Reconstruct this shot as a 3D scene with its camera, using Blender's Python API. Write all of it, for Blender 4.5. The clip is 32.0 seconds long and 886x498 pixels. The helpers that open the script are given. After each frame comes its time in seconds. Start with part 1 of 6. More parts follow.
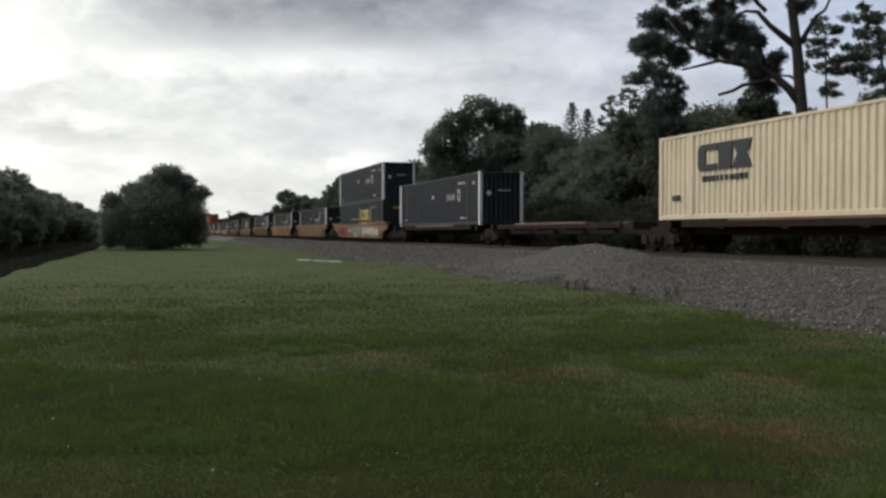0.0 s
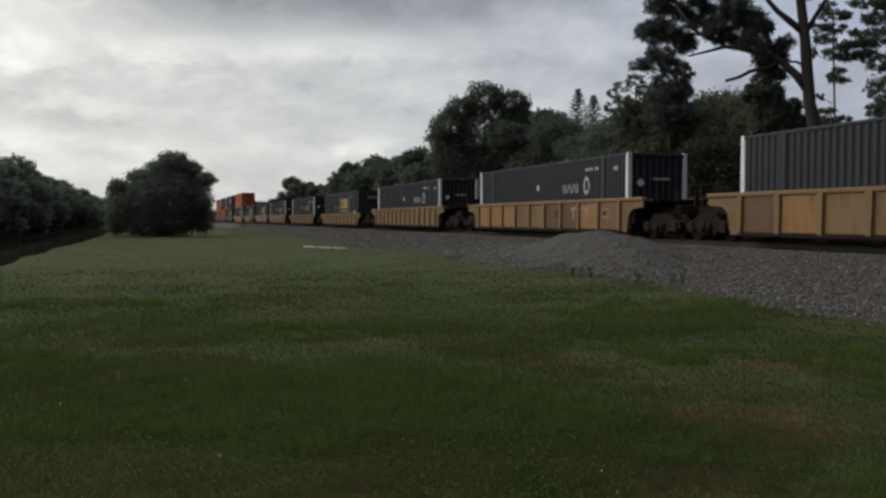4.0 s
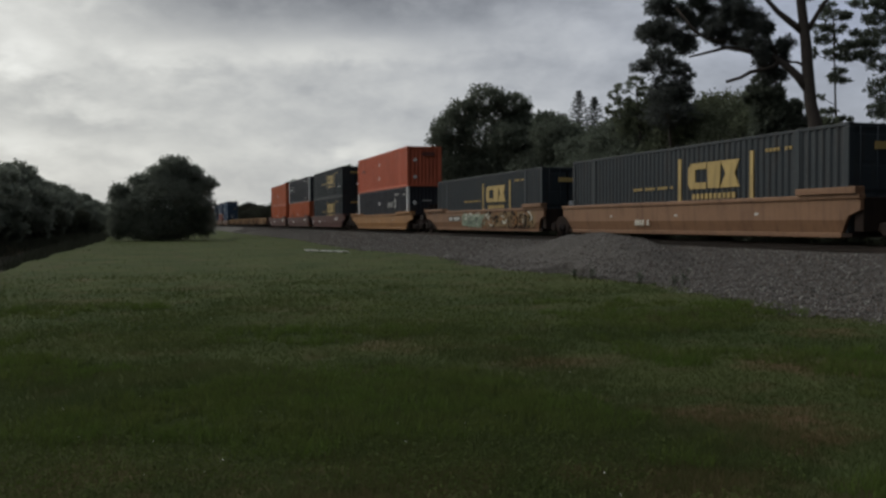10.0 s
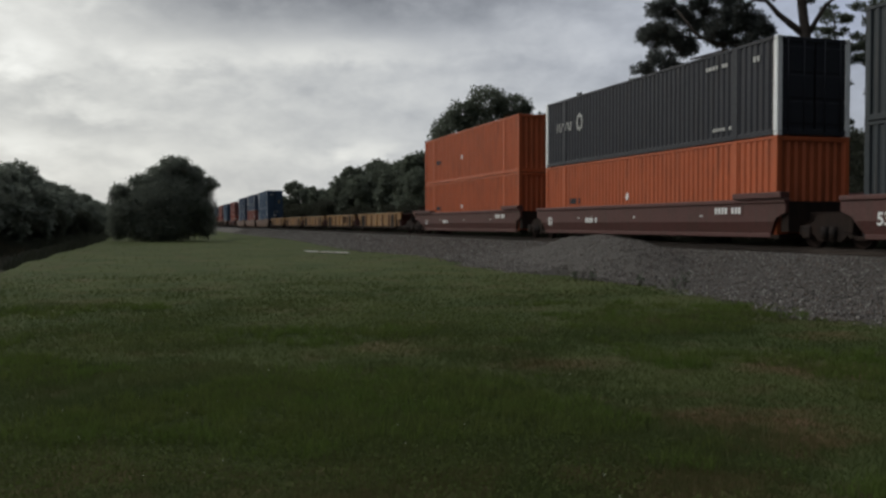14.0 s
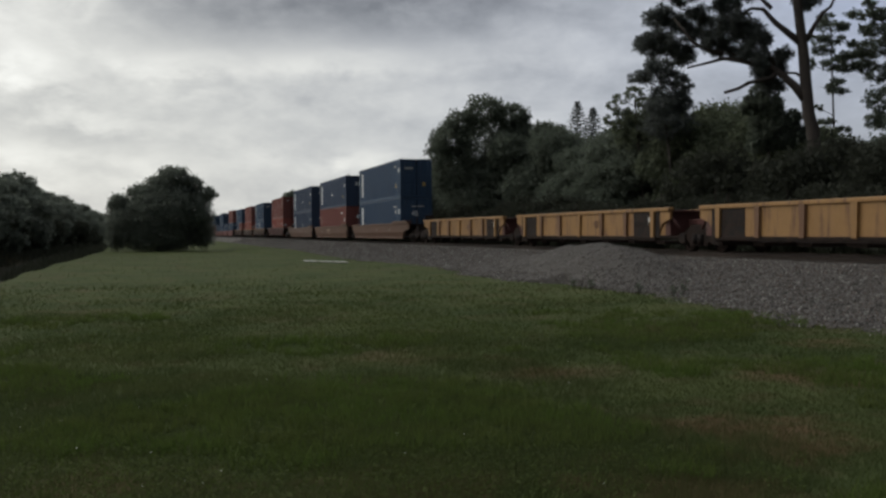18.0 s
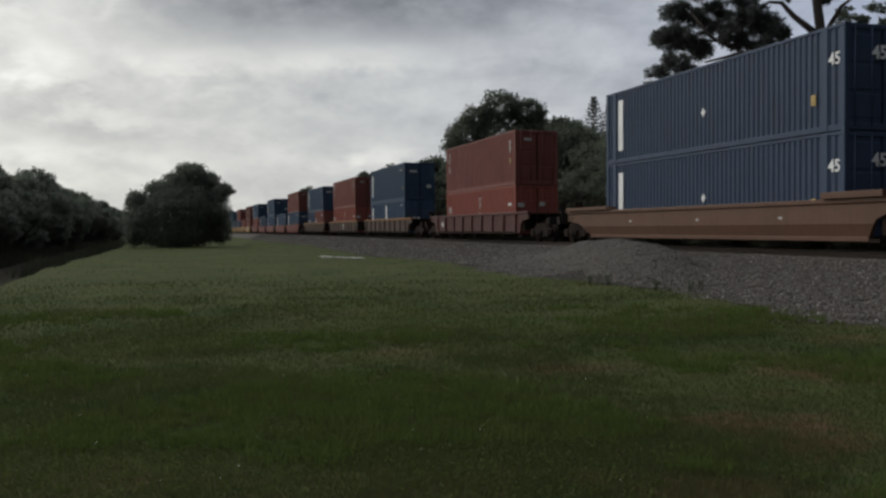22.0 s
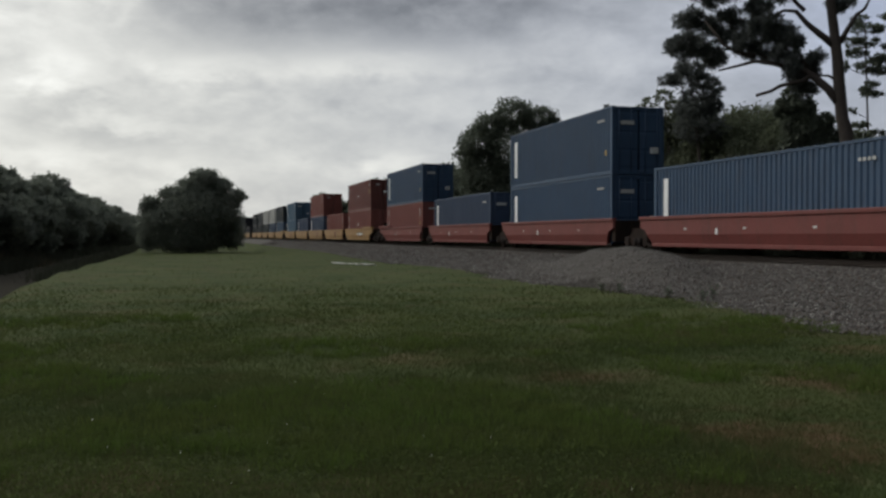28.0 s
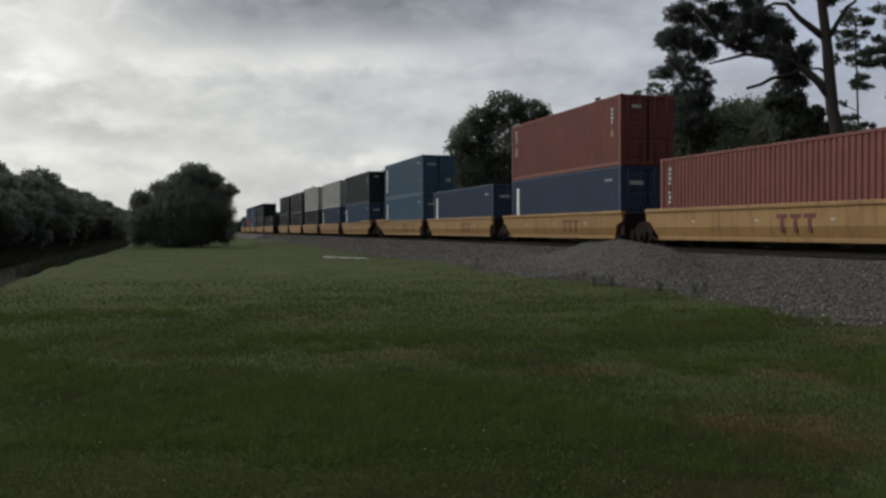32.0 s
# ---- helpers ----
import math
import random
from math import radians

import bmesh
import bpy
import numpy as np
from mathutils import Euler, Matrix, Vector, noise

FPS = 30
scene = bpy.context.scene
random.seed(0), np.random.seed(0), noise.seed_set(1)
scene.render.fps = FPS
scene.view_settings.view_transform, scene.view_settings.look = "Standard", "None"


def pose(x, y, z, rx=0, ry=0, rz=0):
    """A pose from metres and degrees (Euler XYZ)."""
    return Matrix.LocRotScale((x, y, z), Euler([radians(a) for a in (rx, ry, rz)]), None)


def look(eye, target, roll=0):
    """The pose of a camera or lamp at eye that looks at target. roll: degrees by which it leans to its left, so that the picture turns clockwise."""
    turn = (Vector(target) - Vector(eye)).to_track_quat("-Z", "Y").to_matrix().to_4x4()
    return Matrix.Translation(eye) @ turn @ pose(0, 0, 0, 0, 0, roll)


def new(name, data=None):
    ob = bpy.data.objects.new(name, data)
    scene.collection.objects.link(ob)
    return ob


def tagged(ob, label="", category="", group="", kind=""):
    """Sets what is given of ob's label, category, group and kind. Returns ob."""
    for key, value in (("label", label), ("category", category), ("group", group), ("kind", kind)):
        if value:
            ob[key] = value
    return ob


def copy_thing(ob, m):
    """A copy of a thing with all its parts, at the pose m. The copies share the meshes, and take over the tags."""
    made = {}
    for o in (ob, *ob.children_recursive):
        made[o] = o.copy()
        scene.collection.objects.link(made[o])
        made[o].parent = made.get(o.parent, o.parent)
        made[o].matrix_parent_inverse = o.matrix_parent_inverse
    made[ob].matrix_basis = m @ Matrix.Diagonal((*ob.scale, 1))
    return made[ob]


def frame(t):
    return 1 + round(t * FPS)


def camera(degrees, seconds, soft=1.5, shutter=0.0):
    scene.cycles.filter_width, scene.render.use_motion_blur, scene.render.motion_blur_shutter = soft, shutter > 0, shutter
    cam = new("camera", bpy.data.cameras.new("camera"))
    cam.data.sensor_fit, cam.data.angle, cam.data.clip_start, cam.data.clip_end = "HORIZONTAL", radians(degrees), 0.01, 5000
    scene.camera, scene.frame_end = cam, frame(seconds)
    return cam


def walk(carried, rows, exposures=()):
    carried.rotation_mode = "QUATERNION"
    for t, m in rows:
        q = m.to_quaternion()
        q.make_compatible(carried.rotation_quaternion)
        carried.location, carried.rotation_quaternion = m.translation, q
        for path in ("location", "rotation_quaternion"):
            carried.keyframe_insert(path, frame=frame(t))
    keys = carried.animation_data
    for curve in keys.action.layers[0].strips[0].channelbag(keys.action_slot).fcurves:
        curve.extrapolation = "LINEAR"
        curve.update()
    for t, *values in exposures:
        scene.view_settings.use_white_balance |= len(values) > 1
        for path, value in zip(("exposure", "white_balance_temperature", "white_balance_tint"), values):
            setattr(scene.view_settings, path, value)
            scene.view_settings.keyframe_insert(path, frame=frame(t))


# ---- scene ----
cam = camera(52.63, 32.0, soft=2.7)
EYE = 1.65
# seconds, turn to the right of the track's line, tilt, lean (degrees)
PATH = [(0.0, 18.26, -1.04, 0.02), (0.5, 18.14, -1.09, 0.37), (1.0, 18.07, -1.10, 0.65), (1.5, 18.18, -1.09, 0.63), (2.0, 18.29, -1.10, 0.34), (2.5, 18.17, -1.27, 0.03), (3.0, 18.04, -1.52, 0.15), (3.5, 18.02, -1.71, 0.12), (5.5, 17.50, -2.23, -0.25), (6.0, 17.44, -2.12, -0.26), (6.5, 17.34, -1.90, -0.29), (7.0, 17.35, -1.74, -0.27), (7.5, 17.55, -1.67, -0.34), (8.0, 17.75, -1.54, -0.57), (8.5, 17.68, -1.50, -0.54), (9.0, 17.71, -1.57, -0.41), (9.5, 17.80, -1.74, -0.26), (10.0, 17.80, -1.72, -0.31), (10.5, 17.68, -1.64, -0.42), (11.0, 17.71, -1.66, -0.45), (11.5, 17.79, -1.56, -0.70), (12.0, 17.72, -1.48, -0.65), (12.5, 17.54, -1.73, -0.63), (13.0, 17.57, -1.86, -0.53), (13.5, 17.59, -1.82, -0.27), (14.0, 17.78, -1.62, -0.12), (14.5, 18.00, -1.47, -0.01), (16.5, 17.98, -1.50, -0.18), (17.0, 17.94, -1.50, -0.23), (17.5, 17.93, -1.28, -0.28), (18.0, 17.87, -1.05, -0.34), (18.5, 17.67, -0.97, -0.30), (19.0, 17.55, -1.02, -0.31), (19.5, 17.54, -0.98, -0.45), (20.0, 17.24, -0.96, -0.31), (20.5, 17.02, -1.18, -0.27), (21.0, 16.99, -1.42, -0.28), (21.5, 17.05, -1.44, -0.38), (22.0, 16.84, -1.31, -0.43), (22.5, 16.71, -1.31, -0.29), (23.0, 16.72, -1.50, -0.07), (23.5, 16.87, -1.55, -0.01), (24.0, 16.85, -1.31, -0.05), (24.5, 16.75, -1.13, 0.04), (25.0, 16.70, -1.08, 0.08), (25.5, 16.61, -0.91, 0.11), (27.5, 16.09, -0.76, -0.08), (28.0, 16.09, -0.86, -0.07), (28.5, 16.15, -0.93, 0.05), (29.0, 16.28, -0.89, 0.05), (29.5, 16.31, -0.79, -0.12), (30.0, 16.22, -0.80, -0.23), (30.5, 16.35, -0.86, -0.16), (31.0, 16.49, -1.18, -0.10), (31.5, 16.37, -1.32, -0.20), (32.0, 16.60, -1.26, -0.27)]
walk(cam, [(t, pose(0, 0, EYE, 90 + p, 0, -a) @ pose(0, 0, 0, 0, 0, r)) for t, a, p, r in PATH],
     exposures=[(0, 0.46), (1.0, 0.41), (2.0, 0.33), (3.0, 0.20), (4.5, 0.03), (7.0, -0.06), (9.0, -0.15), (11.0, -0.17), (12.0, -0.10), (14.5, -0.03), (17.0, 0.03), (20.0, 0.0), (21.0, -0.06), (22.0, -0.03), (24.0, 0.03), (32, 0.01)])

# ---------------------------------------------------------------- sky, sun
SUN_AZ, SUN_EL = -52.0, 36.0   # degrees right of the track's line, and up
ZENITH = 0.45
# bearing, height, half width, half depth, lighter or darker
CLOUDS = ((4.0, 14.2, 7.0, 2.7, -0.40), (16.5, 14.2, 7.5, 2.6, -0.46), (27.0, 15.5, 6.0, 1.8, -0.16), (-8.2, 13.6, 2.0, 2.2, 0.10), (-4.4, 13.8, 1.4, 1.3, 0.16),
          (-7.4, 9.6, 1.8, 1.1, 0.26), (2.2, 10.2, 4.0, 0.8, 0.20), (12.0, 10.8, 4.5, 0.8, 0.20), (-7.6, 7.4, 1.8, 1.5, -0.22), (-3.6, 5.9, 2.6, 0.6, -0.22),
          (-6.6, 4.9, 2.2, 0.8, 0.12), (0.2, 4.2, 2.0, 0.7, 0.10), (13.4, 4.8, 1.7, 0.6, 0.22), (6.0, 7.6, 5.0, 1.3, -0.08), (22.0, 9.0, 5.0, 1.4, -0.07), (29.0, 10.6, 5.0, 0.8, 0.07), (38.0, 8.0, 8.0, 3.0, -0.05))


def build_sky():
    w = bpy.data.worlds.new("overcast_sky")
    scene.world = w
    w.use_nodes = True
    nt = w.node_tree
    nt.nodes.clear()
    N = lambda kind, **kw: _node(nt, kind, **kw)
    L = nt.links.new
    out, bg = N("ShaderNodeOutputWorld"), N("ShaderNodeBackground")
    L(bg.outputs[0], out.inputs[0])
    sky = N("ShaderNodeTexSky", sky_type="NISHITA", sun_disc=False)
    sky.sun_elevation, sky.sun_rotation = radians(SUN_EL), radians(SUN_AZ)
    sky.air_density, sky.dust_density = 1.0, 2.0
    tc, sep = N("ShaderNodeTexCoord"), N("ShaderNodeSeparateXYZ")
    L(tc.outputs["Generated"], sep.inputs[0])

    def math_(op, a, b=None, c=None):
        n = N("ShaderNodeMath", operation=op)
        for i, v in enumerate((a, b, c)):
            if v is None:
                continue
            if isinstance(v, (int, float)):
                n.inputs[i].default_value = v
            else:
                L(v, n.inputs[i])
        return n.outputs[0]

    # bearing right of the track's line and height, in degrees
    az = math_("MULTIPLY", math_("ARCTAN2", sep.outputs[0], sep.outputs[1]), 57.2958)
    el = math_("MULTIPLY", math_("ARCSINE", sep.outputs[2]), 57.2958)

    def cloud(sx, sz, detail, rough, seed, distort=0.0):
        c = N("ShaderNodeCombineXYZ")
        L(math_("MULTIPLY", az, sx), c.inputs[0])
        L(math_("MULTIPLY", el, sz), c.inputs[1])
        n = N("ShaderNodeTexNoise", noise_dimensions="4D")
        L(c.outputs[0], n.inputs["Vector"])
        n.inputs["W"].default_value = seed
        n.inputs["Scale"].default_value, n.inputs["Detail"].default_value = 1.0, detail
        n.inputs["Roughness"].default_value, n.inputs["Distortion"].default_value = rough, distort
        return math_("SUBTRACT", n.outputs["Fac"], 0.5)

    def toward(bearing, height):
        n = N("ShaderNodeVectorMath", operation="DOT_PRODUCT")
        L(tc.outputs["Generated"], n.inputs[0])
        b, h = radians(bearing), radians(height)
        n.inputs[1].default_value = (math.sin(b) * math.cos(h), math.cos(b) * math.cos(h), math.sin(h))
        return n.outputs["Value"]

    big, mid, fine = cloud(0.055, 0.13, 4, 0.5, 3.1, 0.4), cloud(0.20, 0.46, 7, 0.55, 5.3, 0.3), cloud(0.5, 0.95, 6, 0.58, 1.2, 0.2)
    # brighter on the side of the hidden sun, and brightest round it
    side = toward(-35, 18)
    val = math_("MAXIMUM", math_("ADD", 0.362, math_("MULTIPLY", side, 0.376)), 0.08)
    back = N("ShaderNodeMapRange", interpolation_type="SMOOTHSTEP")
    L(side, back.inputs[0])
    back.inputs[1].default_value, back.inputs[2].default_value, back.inputs[3].default_value = -0.65, 0.22, 0.12
    val = math_("MULTIPLY", val, back.outputs[0])
    relief = math_("ADD", math_("MULTIPLY", mid, 0.70), math_("ADD", math_("MULTIPLY", fine, 0.42), math_("MULTIPLY", big, 0.24)))
    # cloud banks: bearing, height, half width, half depth, lighter or darker; their edges are torn by the noise
    waz = math_("ADD", az, math_("MULTIPLY", mid, 9.0))
    wel = math_("ADD", el, math_("ADD", math_("MULTIPLY", mid, 2.6), math_("MULTIPLY", fine, 1.2)))
    for a, h, ra, rh, d in CLOUDS:
        da = math_("MULTIPLY", math_("SUBTRACT", waz, a), 1.0 / ra)
        dh = math_("MULTIPLY", math_("SUBTRACT", wel, h), 1.0 / rh)
        r = math_("ADD", math_("MULTIPLY", da, da), math_("MULTIPLY", dh, dh))
        relief = math_("ADD", relief, math_("MULTIPLY", math_("DIVIDE", 1.0, math_("ADD", 1.0, math_("MULTIPLY", r, r))), d))
    val = math_("MULTIPLY", val, math_("MAXIMUM", math_("ADD", 1.0, relief), 0.35))
    zen = N("ShaderNodeMapRange", interpolation_type="SMOOTHSTEP")
    L(sep.outputs[2], zen.inputs[0])
    zen.inputs[1].default_value, zen.inputs[2].default_value = 0.30, 0.85
    val = math_("MULTIPLY", val, math_("ADD", 1.0, math_("MULTIPLY", zen.outputs[0], ZENITH)))
    aureole = math_("POWER", math_("MAXIMUM", toward(SUN_AZ, SUN_EL), 0.0), 7.0)
    val = math_("MULTIPLY", val, math_("ADD", 1.0, math_("MULTIPLY", aureole, 1.3)))
    tint = N("ShaderNodeMix", data_type="RGBA")
    # cream towards the hidden sun, blue-grey away from it
    warm = N("ShaderNodeMapRange", interpolation_type="SMOOTHSTEP")
    L(math_("ADD", side, math_("MULTIPLY", relief, 0.5)), warm.inputs[0])
    warm.inputs[1].default_value, warm.inputs[2].default_value = 0.22, 0.92
    L(warm.outputs[0], tint.inputs[0])
    tint.inputs[6].default_value, tint.inputs[7].default_value = (0.90, 0.95, 1.05, 1), (1.0, 1.0, 0.945, 1)
    da, dh = math_("MULTIPLY", math_("SUBTRACT", waz, 43.0), 0.14), math_("MULTIPLY", math_("SUBTRACT", wel, 13.0), 0.28)
    clear = math_("DIVIDE", 0.75, math_("ADD", 1.0, math_("ADD", math_("MULTIPLY", da, da), math_("MULTIPLY", dh, dh))))
    blue = N("ShaderNodeMix", data_type="RGBA")
    L(clear, blue.inputs[0])
    L(tint.outputs[2], blue.inputs[6])
    blue.inputs[7].default_value = (0.78, 0.90, 1.20, 1)
    mul = N("ShaderNodeMix", data_type="RGBA", blend_type="MULTIPLY")
    mul.inputs[0].default_value = 1.0
    L(blue.outputs[2], mul.inputs[6])
    L(val, mul.inputs[7])
    dim = N("ShaderNodeMix", data_type="RGBA", blend_type="MULTIPLY")
    dim.inputs[0].default_value = 1.0
    L(sky.outputs[0], dim.inputs[6])
    dim.inputs[7].default_value = (0.11, 0.11, 0.11, 1)
    # a thin veil of the clear sky between the clouds
    mix = N("ShaderNodeMix", data_type="RGBA")
    mix.inputs[0].default_value = 0.94
    L(dim.outputs[2], mix.inputs[6])
    L(mul.outputs[2], mix.inputs[7])
    L(mix.outputs[2], bg.inputs[0])
    bg.inputs[1].default_value = 1.0


def _node(nt, kind, operation="", data_type="", blend_type="", interpolation_type="", noise_dimensions="", sky_type="", sun_disc=None):
    n = nt.nodes.new(kind)
    if operation:
        n.operation = operation
    if data_type:
        n.data_type = data_type
    if blend_type:
        n.blend_type = blend_type
    if interpolation_type:
        n.interpolation_type = interpolation_type
    if noise_dimensions:
        n.noise_dimensions = noise_dimensions
    if sky_type:
        n.sky_type = sky_type
    if sun_disc is not None:
        n.sun_disc = sun_disc
    return n


build_sky()
sun_data = bpy.data.lights.new("sun", "SUN")
sun_data.energy, sun_data.angle, sun_data.color = 0.42, radians(20), (1.0, 0.95, 0.86)
sun = new("sun", sun_data)
_a, _e = radians(SUN_AZ), radians(SUN_EL)
_s = Vector((math.sin(_a) * math.cos(_e), math.cos(_a) * math.cos(_e), math.sin(_e)))
sun.matrix_world = look(_s * 60, (0, 0, 0))


# ---------------------------------------------------------------- materials
def material(name, base, rough=0.6, metal=0.0, second=None, scale=2.0, amount=0.5, grain=30.0, grain_amount=0.15, bump=0.1,
             streak=0.0, streak_colour=(0.05, 0.035, 0.025), island=0.0, objvar=0.0, spec=0.4, translucent=0.0):
    """A surface: base colour, broken up by a second one at a large scale, fine grain, run-down streaks and small relief."""
    m = bpy.data.materials.new(name)
    m.use_nodes = True
    nt = m.node_tree
    bsdf = nt.nodes["Principled BSDF"]
    L = nt.links.new
    bsdf.inputs["Roughness"].default_value, bsdf.inputs["Metallic"].default_value = rough, metal
    bsdf.inputs["Specular IOR Level"].default_value = spec
    tc = _node(nt, "ShaderNodeTexCoord")
    co = tc.outputs["Object"]

    def noise_(sc, detail=4, vec=co):
        n = _node(nt, "ShaderNodeTexNoise")
        L(vec, n.inputs["Vector"])
        n.inputs["Scale"].default_value, n.inputs["Detail"].default_value, n.inputs["Roughness"].default_value = sc, detail, 0.6
        return n.outputs["Fac"]

    def ramp(v, lo, hi, a=0.0, b=1.0):
        r = _node(nt, "ShaderNodeMapRange")
        L(v, r.inputs[0])
        for i, q in enumerate((lo, hi, a, b)):
            r.inputs[i + 1].default_value = q
        return r.outputs[0]

    def mix(f, a, b, blend="MIX"):
        n = _node(nt, "ShaderNodeMix", data_type="RGBA", blend_type=blend)
        for i, v in ((0, f), (6, a), (7, b)):
            if isinstance(v, tuple):
                n.inputs[i].default_value = (*v[:3], 1)
            elif isinstance(v, (int, float)):
                n.inputs[i].default_value = v
            else:
                L(v, n.inputs[i])
        return n.outputs[2]

    col = mix(ramp(noise_(scale), 0.38, 0.62, 0.0, amount), base, second or tuple(c * 0.6 for c in base))
    g = noise_(grain, 3)
    col = mix(ramp(g, 0.3, 0.7, 0.0, grain_amount), col, tuple(c * 0.45 for c in base))
    if streak:
        mp = _node(nt, "ShaderNodeMapping")
        mp.inputs["Scale"].default_value = (1, 1, 0.12)
        L(co, mp.inputs["Vector"])
        col = mix(ramp(noise_(5.0, 5, mp.outputs[0]), 0.5, 0.72, 0.0, streak), col, streak_colour)
    if island:
        geo = _node(nt, "ShaderNodeNewGeometry")
        col = mix(1.0, col, _grey(nt, geo.outputs["Random Per Island"], 1 - island, 1 + island), "MULTIPLY")
    if objvar:
        oi = _node(nt, "ShaderNodeObjectInfo")
        col = mix(1.0, col, _grey(nt, oi.outputs["Random"], 1 - objvar, 1 + objvar), "MULTIPLY")
    L(col, bsdf.inputs["Base Color"])
    if bump:
        b = _node(nt, "ShaderNodeBump")
        b.inputs["Strength"].default_value, b.inputs["Distance"].default_value = bump, 0.02
        L(g, b.inputs["Height"])
        L(b.outputs[0], bsdf.inputs["Normal"])
    L(ramp(g, 0.3, 0.7, max(0.05, rough - 0.1), min(1, rough + 0.1)), bsdf.inputs["Roughness"])
    if translucent:
        tr, ms = _node(nt, "ShaderNodeBsdfTranslucent"), _node(nt, "ShaderNodeMixShader")
        L(col, tr.inputs[0])
        ms.inputs[0].default_value = translucent
        L(bsdf.outputs[0], ms.inputs[1])
        L(tr.outputs[0], ms.inputs[2])
        L(ms.outputs[0], nt.nodes["Material Output"].inputs[0])
    return m


def _grey(nt, v, a, b):
    r = _node(nt, "ShaderNodeMapRange")
    nt.links.new(v, r.inputs[0])
    r.inputs[3].default_value, r.inputs[4].default_value = a, b
    return r.outputs[0]


def paint(name, c, streak=0.35, **kw):
    return material(name, c, rough=0.55, scale=0.8, amount=0.35, second=tuple(v * 0.72 for v in c), grain=14, grain_amount=0.12,
                    bump=0.05, streak=streak, objvar=0.08, spec=0.35, **kw)


